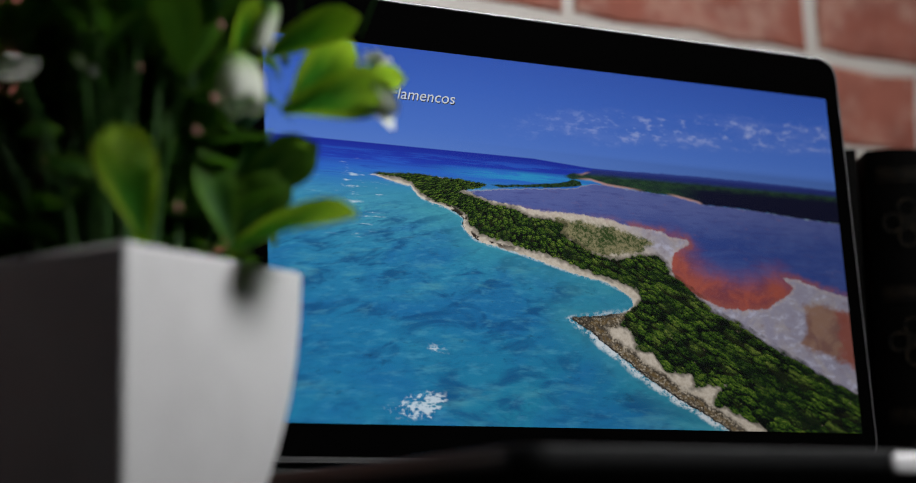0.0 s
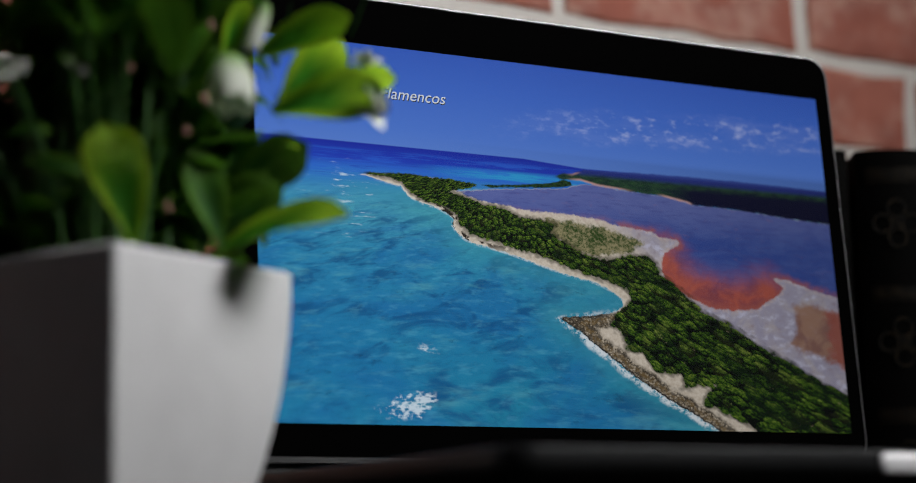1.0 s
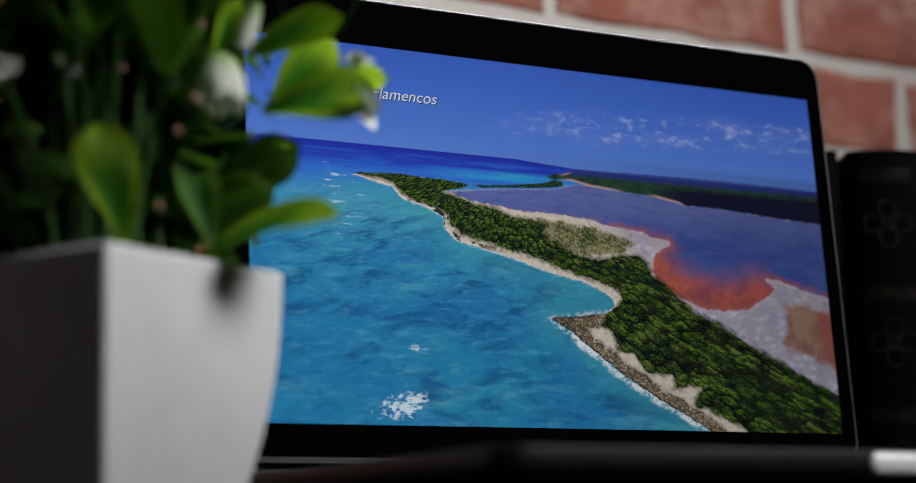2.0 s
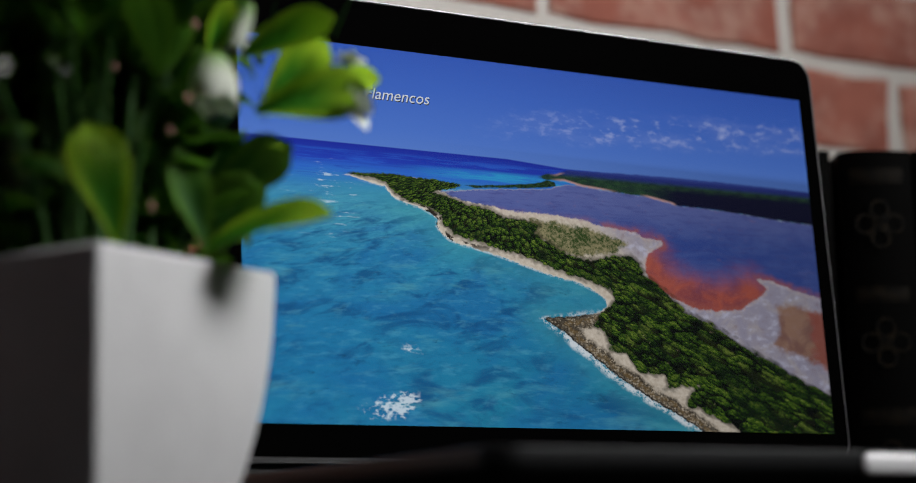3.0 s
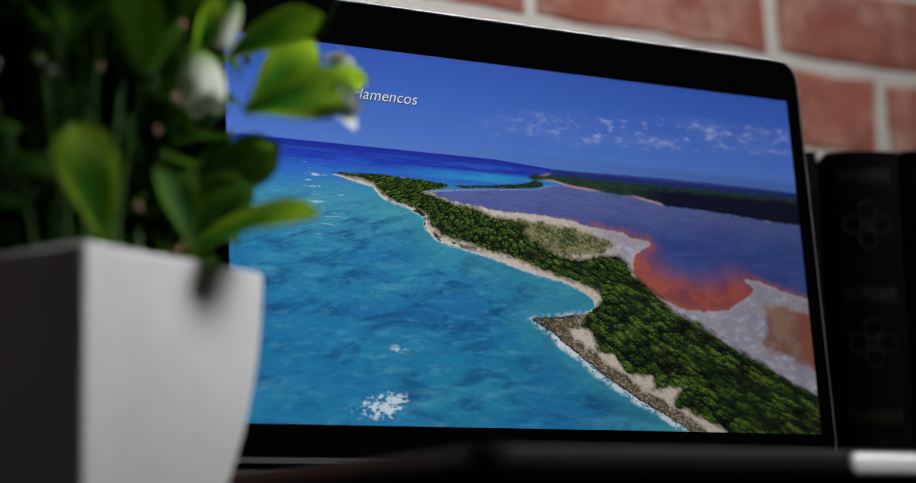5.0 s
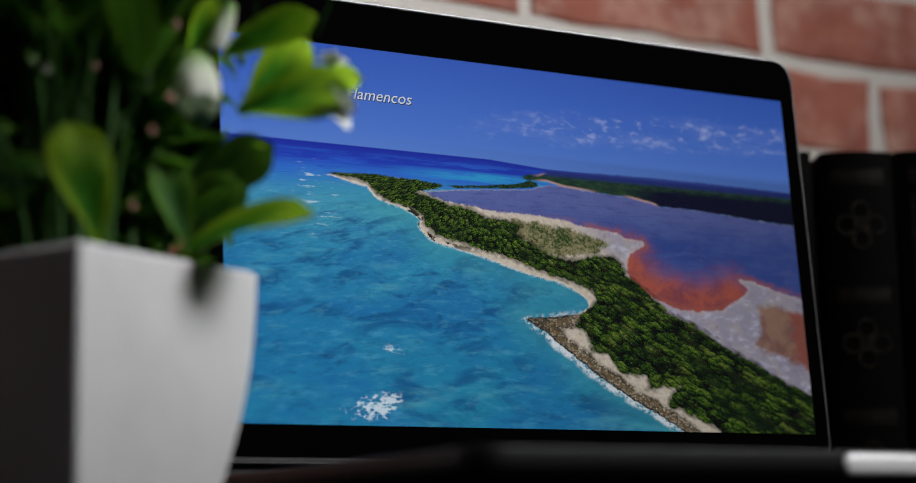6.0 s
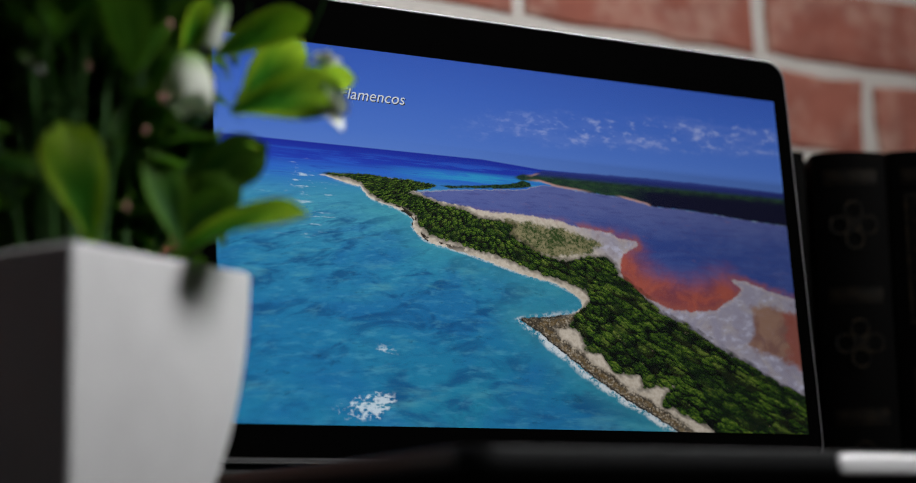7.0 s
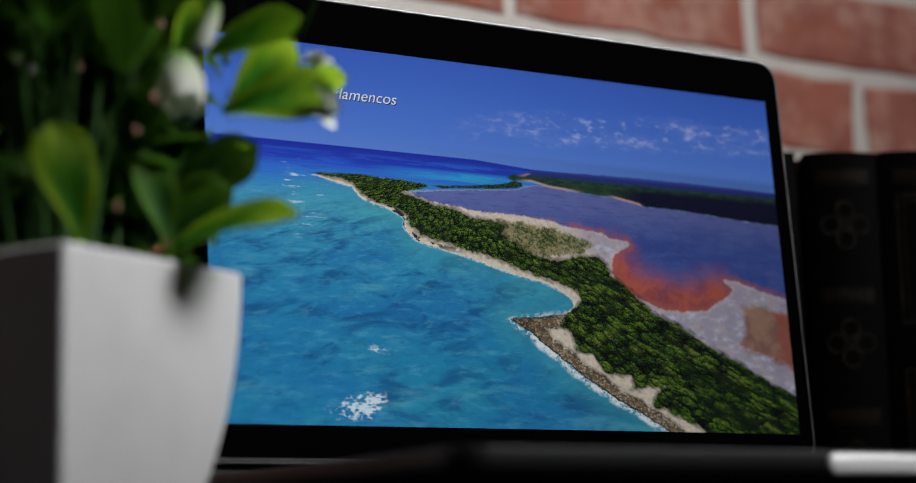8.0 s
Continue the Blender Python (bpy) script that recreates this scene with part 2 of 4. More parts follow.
    brown = m.mix(m.step(flats, 0.4, 0.62), srgb(146, 108, 86), srgb(124, 84, 68))
    brown = m.mix(m.step(m.math("MULTIPLY_ADD", fray, 0.05, u), 0.965, 0.985, 0.0, 0.9), brown, srgb(142, 66, 44))
    sand = m.mix(m.step(ochre_d, -0.012, 0.012, 0.0, 0.9), sand, brown)
    wander = m.math("MULTIPLY_ADD", m.math("SUBTRACT", clot, 0.5), 0.04, shore)
    stones = m.cells(m.scale(pic, (1.0, 1.3, 1.0)), 120.0)
    stony = m.math("MULTIPLY", m.step(wander, 0.042, 0.028), m.step(v, 0.325, 0.305))
    rubble = m.mix(m.step(m.math("MULTIPLY_ADD", clot, 0.5, speck), 0.62, 0.86), srgb(92, 82, 66), srgb(178, 166, 148))
    rubble = m.mix(m.step(stones, 0.35, 0.62, 0.0, 0.75), rubble, srgb(38, 34, 28))
    rubble = m.mix(m.math("MULTIPLY", m.step(m.math("ABSOLUTE", m.math("SUBTRACT", wander, 0.017)), 0.010, 0.003), m.step(grit, 0.40, 0.58, 0.1, 0.75)), rubble, srgb(104, 84, 50))
    wet = m.math("MULTIPLY", m.step(shore, 0.008, 0.002), m.step(m.math("MULTIPLY_ADD", clot, 0.4, speck), 0.60, 0.72))
    rubble = m.mix(wet, rubble, srgb(24, 24, 24))
    sand = m.mix(stony, sand, rubble)
    rocks = m.math("MULTIPLY", m.step(m.math("ABSOLUTE", m.math("SUBTRACT", v, 0.53)), 0.075, 0.045), m.step(m.math("MULTIPLY_ADD", clot, 0.7, m.noise(pic, 60.0, 3.0)), 0.82, 0.92))
    sand = m.mix(m.math("MULTIPLY", rocks, m.step(shore, 0.016, 0.008)), sand, srgb(42, 36, 30))
    froth = m.math("MULTIPLY_ADD", clot, 0.7, m.noise(pic, 95.0, 5.0, 0.70))
    wash = m.math("MULTIPLY_ADD", m.math("SUBTRACT", clot, 0.5), 0.035, m.math("MULTIPLY_ADD", fray, 0.010, m.attr("land")))
    seaward = m.step(m.math("MULTIPLY_ADD", u, -0.34, v), 0.142, 0.128)
    wide_foam = m.math("MULTIPLY", m.math("MULTIPLY", m.step(wash, -0.022, -0.006), seaward), m.math("MULTIPLY", m.step(froth, 0.74, 0.94, 0.0, 0.95), m.step(v, 0.34, 0.29)))
    line_foam = m.math("MULTIPLY", m.step(m.attr("land"), -0.007, -0.001), m.math("MULTIPLY", m.step(v, 0.645, 0.60), m.step(froth, 0.72, 0.98, 0.0, 0.7)))
    col = m.mix(m.math("MAXIMUM", wide_foam, line_foam), col, srgb(212, 220, 226))
    col = m.mix(m.step(shore, -0.002, 0.002), col, sand)
    # lagoon
    drift = m.noise(m.scale(pic, (1.0, 2.6, 1.0)), 9.0, 5.0, 0.6, 0.5)
    lag = m.mix(m.step(drift, 0.35, 0.7), srgb(50, 72, 144), srgb(68, 88, 154))
    lag = m.mix(m.step(v, 0.52, 0.64, 0.0, 0.6), lag, srgb(104, 112, 168))
    ripple = m.noise(m.scale(pic, (1.0, 7.0, 1.0)), 16.0, 6.0, 0.7)
    lag = m.mix(m.step(ripple, 0.48, 0.66, 0.0, 0.45), lag, srgb(58, 64, 128))
    lag = m.mix(m.step(m.noise(m.scale(pic, (1.0, 2.0, 1.0)), 24.0, 5.0, 0.65), 0.58, 0.72, 0.0, 0.22), lag, srgb(134, 98, 124))
    glow = m.math("MULTIPLY_ADD", m.math("SUBTRACT", drift, 0.5), 0.06, m.math("MULTIPLY_ADD", fray, 0.02, m.attr("red")))
    mottle = m.noise(m.scale(pic, (1.0, 1.5, 1.0)), 60.0, 6.0, 0.72)
    rust = m.mix(m.step(flats, 0.36, 0.64), srgb(178, 86, 56), srgb(138, 66, 60))
    rust = m.mix(m.step(mottle, 0.52, 0.68, 0.0, 0.45), rust, srgb(186, 104, 78))
    lag = m.mix(m.step(glow, 0.14, 0.035, 0.0, 0.9), lag, rust)
    fringe = m.math("MULTIPLY", m.step(m.math("MULTIPLY_ADD", fray, 0.03, m.attr("lagoon")), 0.024, 0.002), m.step(v, 0.60, 0.56))
    lag = m.mix(m.math("MULTIPLY", fringe, m.step(flats, 0.42, 0.60, 0.1, 0.7)), lag, srgb(160, 88, 76))
    lagoon_d = m.math("MULTIPLY_ADD", fray2, 0.010, m.math("MULTIPLY_ADD", fray, 0.016, m.attr("lagoon")))
    rim_salt = m.math("MULTIPLY", m.step(lagoon_d, -0.014, -0.002), m.step(v, 0.60, 0.57))
    col = m.mix(m.math("MULTIPLY", rim_salt, m.step(grit, 0.38, 0.6, 0.0, 0.6)), col, srgb(196, 176, 170))
    col = m.mix(m.step(lagoon_d, -0.003, 0.003), col, lag)
    # far shore
    wood = m.noise(m.scale(pic, (1.0, 3.0, 1.0)), 30.0, 5.0, 0.65)
    far = m.mix(m.step(wood, 0.35, 0.65), srgb(22, 44, 40), srgb(38, 68, 44))
    low = m.step(m.math("MULTIPLY_ADD", m.math("SUBTRACT", wood, 0.5), 0.02, v), 0.694, 0.674)
    far = m.mix(m.math("MULTIPLY", low, m.step(u, 0.66, 0.74)), far, srgb(8, 11, 40))
    far = m.mix(m.step(m.math("MULTIPLY_ADD", m.math("SUBTRACT", wood, 0.5), 0.012, v), 0.690, 0.706), far, srgb(34, 46, 118))
    far = m.mix(m.step(v, 0.706, 0.718, 0.0, 0.6), far, srgb(58, 80, 160))
    beach = m.math("MULTIPLY", m.step(m.attr("far"), 0.008, 0.002), m.math("MAXIMUM", m.step(u, 0.63, 0.59, 0.0, 0.9), m.math("MULTIPLY", m.step(u, 0.66, 0.69), m.step(u, 0.735, 0.725))))
    beach = m.math("MULTIPLY", beach, m.step(m.math("MULTIPLY_ADD", u, 0.2, v), 0.812, 0.800))
    far = m.mix(m.math("MULTIPLY", beach, m.step(u, 0.50, 0.53)), far, srgb(190, 150, 146))
    col = m.mix(mask("far", 0.003, 0.006, 0.004), col, far)

    # palms and scrub: crowns, each lit on its upper side
    def crowns(size, seed):
        at = m.shift(m.shift(per, m.math("MULTIPLY", m.noise(per, size * 0.45, 2.0), 1.1 / size)), (seed, seed * 0.7, 0.0))
        tex = m.node("ShaderNodeTexVoronoi", Vector=at, Scale=size)
        gap = m.tree.nodes.new("ShaderNodeVectorMath")
        gap.operation = "SUBTRACT"
        m.put(gap.inputs[0], at)
        m.put(gap.inputs[1], tex.outputs["Position"])
        dot = m.tree.nodes.new("ShaderNodeVectorMath")
        dot.operation = "DOT_PRODUCT"
        m.put(dot.inputs[0], gap.outputs[0])
        dot.inputs[1].default_value = (0.45 * size, 0.95 * size, 0.0)
        tone = m.node("ShaderNodeSeparateXYZ", Vector=tex.outputs["Color"])
        return tex.outputs["Distance"], dot.outputs["Value"], tone.outputs["X"]
    fronds = m.noise(per, 95.0, 6.0, 0.78)
    _, mass_lit, mass_tone = crowns(7.0, 0.0)
    crown_d, crown_lit, crown_tone = crowns(19.0, 3.0)
    _, tuft_lit, _ = crowns(52.0, 5.0)
    lit = m.math("MULTIPLY_ADD", mass_lit, 0.20, 0.46)
    lit = m.math("MULTIPLY_ADD", crown_lit, 0.34, lit)
    lit = m.math("MULTIPLY_ADD", tuft_lit, 0.24, lit)
    lit = m.math("MULTIPLY_ADD", m.math("SUBTRACT", fronds, 0.5), 1.6, lit)
    lit = m.math("SUBTRACT", lit, m.math("MULTIPLY", m.math("MULTIPLY", crown_d, crown_d), 0.55), clamp=True)
    veg = m.ramp(lit, [(0.08, srgb(3, 7, 3)), (0.27, srgb(13, 27, 7)), (0.42, srgb(36, 64, 14)), (0.60, srgb(76, 104, 26)), (0.88, srgb(140, 150, 66))])
    veg = m.mix(m.math("MULTIPLY", m.step(crown_tone, 0.72, 0.9), m.step(lit, 0.3, 0.7, 0.05, 0.4)), veg, srgb(110, 116, 56))
    veg = m.mix(m.step(mass_tone, 0.55, 0.85, 0.0, 0.45), veg, srgb(16, 36, 12))
    bare = m.noise(m.shift(pic, (9.0, 4.0, 0.0)), 30.0, 5.0, 0.7)
    veg = m.mix(m.math("MULTIPLY", m.step(bare, 0.655, 0.71, 0.0, 0.85), m.step(v, 0.34, 0.22)), veg, srgb(176, 158, 132))
    tuft = m.noise(pic, 120.0, 6.0, 0.75)
    heath = m.mix(m.step(m.math("MULTIPLY_ADD", clot, 0.6, tuft), 0.66, 0.92), srgb(44, 66, 26), srgb(142, 134, 100))
    col = m.mix(mask("scrub", 0.006, 0.03, 0.03), col, heath)
    lump = m.math("MULTIPLY", m.math("SUBTRACT", 0.62, crown_d), m.step(v, 0.66, 0.0, 0.004, 0.030))
    edge = m.math("ADD", m.math("MULTIPLY_ADD", fray2, 0.014, m.attr("palms")), lump)
    shade = m.math("MULTIPLY", m.step(edge, -0.012, -0.001, 0.0, 0.6), m.step(m.attr("land"), 0.0, 0.006))
    col = m.mix(shade, col, srgb(40, 38, 26))
    col = m.mix(m.step(edge, -0.002, 0.003), col, veg)
    col = m.mix(mask("spit", 0.002, 0.006, 0.006), col, m.mix(m.step(tuft, 0.4, 0.6), srgb(12, 30, 16), srgb(40, 68, 36)))
    # side falloff baked into the picture: dimmer towards the right, less in the sky
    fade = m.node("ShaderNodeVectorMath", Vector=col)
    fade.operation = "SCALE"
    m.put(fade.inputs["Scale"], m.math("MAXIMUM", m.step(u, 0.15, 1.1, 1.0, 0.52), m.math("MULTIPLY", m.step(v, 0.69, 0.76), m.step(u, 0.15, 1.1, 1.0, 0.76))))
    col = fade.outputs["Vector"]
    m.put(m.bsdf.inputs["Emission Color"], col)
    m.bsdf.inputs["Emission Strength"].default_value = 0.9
    m.set(Base_Color=(0.004, 0.004, 0.005), Roughness=0.12)
    m.bsdf.inputs["Specular IOR Level"].default_value = 0.2
    return m.mat


BRICK = brick_material()
# one foliage, two copies: bright for lit leaves, darkened for those in shade
LEAF = leaf_material("lit_leaf", (0.026, 0.180, 0.011), (0.085, 0.43, 0.024), (0.13, 0.52, 0.045), (0.56, 0.76, 0.040))
SHADED_LEAF = leaf_material("shaded_leaf", (0.009, 0.052, 0.007), (0.024, 0.125, 0.013), (0.035, 0.16, 0.018), (0.11, 0.24, 0.020))
PETAL = petal_material()
CERAMIC = ceramic_material()
LEATHER = leather_material()
GILT = gilt_material()
DISPLAY = display_material()
MORTAR = plain("lime_mortar", (0.40, 0.375, 0.345), (0.58, 0.545, 0.505), 0.95, 180.0, bump=0.5)
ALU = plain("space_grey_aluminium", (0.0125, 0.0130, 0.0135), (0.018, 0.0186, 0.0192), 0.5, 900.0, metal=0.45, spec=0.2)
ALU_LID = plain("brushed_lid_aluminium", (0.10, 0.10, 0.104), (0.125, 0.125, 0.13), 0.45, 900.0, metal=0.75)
# near-white colour in place of the bright reflection in the notch
NOTCH_GLINT = plain("notch_glint_white", (0.86, 0.86, 0.87), (0.92, 0.92, 0.93), 0.4, 900.0, metal=0.15)
GLASS_BLACK = plain("black_cover_glass", (0.0008, 0.0008, 0.0008), (0.0014, 0.0014, 0.0014), 0.05, 40.0, spec=0.025)
BLACK = plain("black_plastic", (0.008, 0.008, 0.008), (0.016, 0.016, 0.016), 0.6, 300.0)
LETTER = Nodes("caption_white")
LETTER.put(LETTER.bsdf.inputs["Emission Color"], srgb(160, 168, 180))
LETTER.bsdf.inputs["Emission Strength"].default_value = 1.0
LETTER = LETTER.set(Base_Color=(0.004, 0.004, 0.004))
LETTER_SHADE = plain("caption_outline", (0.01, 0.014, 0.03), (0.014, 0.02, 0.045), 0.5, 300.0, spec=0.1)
PAPER = plain("aged_paper", (0.45, 0.38, 0.26), (0.58, 0.50, 0.36), 0.9, 400.0, bump=0.3)
STEM = plain("stem_green", (0.02, 0.075, 0.012), (0.05, 0.15, 0.022), 0.5, 120.0)
BUD = plain("pink_bud", (0.26, 0.12, 0.085), (0.42, 0.22, 0.16), 0.6, 300.0)
SOIL = plain("dark_moss", (0.01, 0.016, 0.006), (0.03, 0.04, 0.014), 1.0, 300.0, bump=0.6)
WOOD = plain("black_stained_wood", (0.006, 0.0055, 0.005), (0.014, 0.012, 0.011), 0.6, 120.0, bump=0.15, spec=0.15)
PLASTER = plain("dark_grey_plaster", (0.078, 0.088, 0.102), (0.115, 0.130, 0.150), 0.95, 60.0, bump=0.2)
BOARDS = plain("dark_floorboards", (0.028, 0.027, 0.026), (0.048, 0.046, 0.044), 0.6, 40.0)
FRAME = plain("white_window_paint", (0.70, 0.69, 0.67), (0.78, 0.77, 0.75), 0.5, 90.0)


# ---- mesh helpers ----
def mesh_of(name, bm, material, smooth=None):
    bmesh.ops.recalc_face_normals(bm, faces=bm.faces)
    me = bpy.data.meshes.new(name)
    bm.to_mesh(me)
    bm.free()
    me.materials.append(material)
    if smooth is not None:
        me.shade_smooth()
        me.set_sharp_from_angle(angle=radians(smooth))
    return me


def part(name, bm, material, parent, label="", smooth=None):
    data = bm if isinstance(bm, bpy.types.Mesh) else mesh_of(name, bm, material, smooth)
    ob = new(name, data)
    ob.parent = parent
    if label:
        tagged(ob, label)
    return ob


def thing(name, m, label, category, group="", kind=""):
    ob = new(name)
    ob.empty_display_size = 0.02
    ob.matrix_world = m
    return tagged(ob, label, category, group, kind)


def solid(name, bm, material, label, category, kind="structure", m=None, smooth=None):
    ob = new(name, mesh_of(name, bm, material, smooth))
    if m is not None:
        ob.matrix_world = m
    return tagged(ob, label, category, kind=kind)


def add_box(bm, lo, hi, bevel=0.0):
    r = bmesh.ops.create_cube(bm, size=1.0)
    for v in r["verts"]:
        v.co = Vector([lo[i] + (v.co[i] + 0.5) * (hi[i] - lo[i]) for i in range(3)])
    if bevel:
        edges = list({e for v in r["verts"] for e in v.link_edges})
        bmesh.ops.bevel(bm, geom=edges, offset=bevel, segments=2, affect="EDGES", profile=0.6)
    return bm


def box(lo, hi, bevel=0.0):
    return add_box(bmesh.new(), lo, hi, bevel)


def rounded(x0, y0, x1, y1, r, n=8):
    """The outline of a rectangle with round corners."""
    pts = []
    for cx, cy, a in ((x1 - r, y0 + r, -90), (x1 - r, y1 - r, 0), (x0 + r, y1 - r, 90), (x0 + r, y0 + r, 180)):
        for i in range(n + 1):
            b = radians(a + 90 * i / n)
            pts.append((cx + r * math.cos(b), cy + r * math.sin(b)))
    return pts


def loft(rings, close=True, caps=True):
    """Skin a stack of rings of equal length."""
    bm = bmesh.new()
    rows = [[bm.verts.new(p) for p in ring] for ring in rings]
    n = len(rows[0])
    for a, b in zip(rows, rows[1:]):
        for i in range(n if close else n - 1):
            j = (i + 1) % n
            bm.faces.new((a[i], a[j], b[j], b[i]))
    if caps:
        bm.faces.new(rows[0])
        bm.faces.new(rows[-1])
    return bm


def tube(points, radii, n=6):
    """A tapered round rod along points."""
    rings = []
    for i, p in enumerate(points):
        p = Vector(p)
        d = (Vector(points[min(i + 1, len(points) - 1)]) - Vector(points[max(i - 1, 0)])).normalized()
        side = d.cross(Vector((0.3, 0.2, 1.0)) if abs(d.z) < 0.9 else Vector((1, 0, 0))).normalized()
        up = d.cross(side)
        rings.append([p + radii[i] * (math.cos(6.2832 * k / n) * side + math.sin(6.2832 * k / n) * up) for k in range(n)])
    return loft(rings)


# ---- room ----
TABLE_Z = 0.75
WALL = Matrix.Translation((0.5592, 0.3191, 0.0)) @ pose(0, 0, 0, 0, 0, 1.2) @ Matrix.Translation((-0.5606, 0.0, 0.0))

solid("floor", box((-1.3, SOUTH - 0.12, -0.08), (EAST + 0.12, 0.9, 0.0)), BOARDS, "dark wooden floorboards of the room", "floor")
solid("ceiling", box((-1.3, SOUTH - 0.12, ROOF), (EAST + 0.12, 0.9, ROOF + 0.08)), PLASTER, "dark grey plaster ceiling", "ceiling")
# unseen wall, set close to bounce neutral light onto the pot's left face
solid("bounce_wall_west", box((-1.3, SOUTH, 0.0), (-0.95, 0.272, ROOF)), PLASTER, "unseen dark grey plaster wall", "wall")
solid("wall_east", box((EAST, SOUTH, 0.0), (EAST + 0.12, 0.335, ROOF)), PLASTER, "unseen dark grey plaster wall", "wall")
bm = bmesh.new()
w0, w1 = WINDOW_X - WINDOW_W / 2, WINDOW_X + WINDOW_W / 2
h0, h1 = WINDOW_Z - WINDOW_H / 2, WINDOW_Z + WINDOW_H / 2
add_box(bm, (-1.3, SOUTH - 0.12, 0.0), (w0, SOUTH, ROOF))
add_box(bm, (w1, SOUTH - 0.12, 0.0), (EAST + 0.12, SOUTH, ROOF))
add_box(bm, (w0, SOUTH - 0.12, 0.0), (w1, SOUTH, h0))
add_box(bm, (w0, SOUTH - 0.12, h1), (w1, SOUTH, ROOF))
solid("wall_south", bm, PLASTER, "unseen dark grey plaster wall with a high window opening", "wall")
window = thing("window_1", Matrix.Identity(4), "white painted window that lights the desk", "window", kind="structure")
bm = bmesh.new()
y0, y1 = SOUTH - 0.09, SOUTH - 0.04
add_box(bm, (w0, y0, h0), (w0 + 0.05, y1, h1))
add_box(bm, (w1 - 0.05, y0, h0), (w1, y1, h1))
add_box(bm, (w0 + 0.05, y0, h0), (w1 - 0.05, y1, h0 + 0.05))
add_box(bm, (w0 + 0.05, y0, h1 - 0.05), (w1 - 0.05, y1, h1))
part("window_frame", bm, FRAME, window)

# ---- table ----
table = thing("table", Matrix.Translation((0, 0, TABLE_Z)), "black stained wooden desk under the laptop", "table")
outline = rounded(-0.72, -0.31, 0.98, 0.284, 0.02, 6)
rings = []
for z, s in ((-0.028, 0.004), (-0.024, 0.0), (-0.004, 0.0), (-0.001, 0.0012), (0.0, 0.004)):
    rings.append([(0.13 + (x - 0.13) * (1 - s / 0.85), -0.013 + (y + 0.013) * (1 - s / 0.297), z) for x, y in outline])
part("tabletop", loft(rings), WOOD, table, smooth=40)
# made-up dark board that stands in for the shadowed gap beside the laptop
part("dark_filler_board", box((-0.70, 0.256, 0.0005), (0.36, 0.274, 0.038), 0.002), WOOD, table)
for x in (-0.66, 0.88):
    for y in (-0.25, 0.20):
        part("leg", box((x, y, -TABLE_Z), (x + 0.045, y + 0.045, -0.0285), 0.003), WOOD, table)


# ---- laptop ----
def plate(x0, y0, x1, y1, r, layers, n=8):
    """A round-cornered plate; layers: height and inset of each ring."""
    return loft([[(x, y, z) for x, y in rounded(x0 + s, y0 + s, x1 - s, y1 - s, max(r - s, 0.0005), n)] for z, s in layers])


DECK_Z = 0.769
PIC_W, PIC_H = 0.331, 0.18690
laptop = thing("laptop", Matrix.Translation((0, 0, TABLE_Z)), "open grey aluminium laptop playing a coastal film on the desk", "laptop")
bz = DECK_Z - TABLE_Z
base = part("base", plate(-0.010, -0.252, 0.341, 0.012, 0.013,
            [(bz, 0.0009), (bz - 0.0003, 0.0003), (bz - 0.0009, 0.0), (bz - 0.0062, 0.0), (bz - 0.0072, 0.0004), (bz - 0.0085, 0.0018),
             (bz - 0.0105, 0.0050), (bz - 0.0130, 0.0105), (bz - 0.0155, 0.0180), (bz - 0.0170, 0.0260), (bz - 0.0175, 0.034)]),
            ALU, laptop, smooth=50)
for fx, fy in ((0.03, -0.205), (0.30, -0.205), (0.03, -0.035), (0.30, -0.035)):
    foot = part("foot", loft([[(fx + r * math.cos(k * 0.5236), fy + r * math.sin(k * 0.5236), z) for k in range(12)]
                for z, r in ((0.0016, 0.009), (0.0006, 0.009), (0.0, 0.0082))]), BLACK, base, "black rubber foot")
# thumb notch in the middle of the front edge, its reflection painted near white
notch = loft([[(x, y, z) for x, z in rounded(0.1388 + s, bz - 0.0085 + s, 0.1922 - s, bz - 0.0012 - s, 0.0034 - s, 6)]
              for y, s in ((-0.2490, 0.0), (-0.2523, 0.0), (-0.2529, 0.0005), (-0.2532, 0.0016), (-0.2533, 0.0030))])
part("thumb_notch", notch, NOTCH_GLINT, base, "thumb notch with its glint painted near white", smooth=50)
for py, half in ((-0.046, 0.0014), (-0.0595, 0.0018), (-0.034, 0.0042), (-0.012, 0.0042)):
    slot = loft([[(x, y, z) for y, z in rounded(py - half - s, bz - 0.0048, py + half + s, bz - 0.0022, 0.0012, 4)]
                 for x, s in ((-0.0070, 0.0), (-0.01015, 0.0), (-0.01022, 0.0001))])
    part("port", slot, BLACK, base, "dark connector socket")

TILT = 5.0
lid_at = Matrix.Translation((0, 0, 0.7933 - TABLE_Z)) @ pose(0, 0, 0, 90 - TILT)
lid = part("lid", plate(-0.0102, -0.0165, 0.3412, 0.2118, 0.0125,
           [(-0.0046, 0.006), (-0.0045, 0.0035), (-0.0040, 0.0014), (-0.0030, 0.0003), (-0.0018, 0.0), (0.0, 0.0), (0.0004, 0.0003), (0.0005, 0.0010), (0.0002, 0.0012)]),
           ALU_LID, laptop, "grey aluminium screen lid", smooth=25)
lid.matrix_parent_inverse = Matrix.Identity(4)
lid.matrix_basis = lid_at
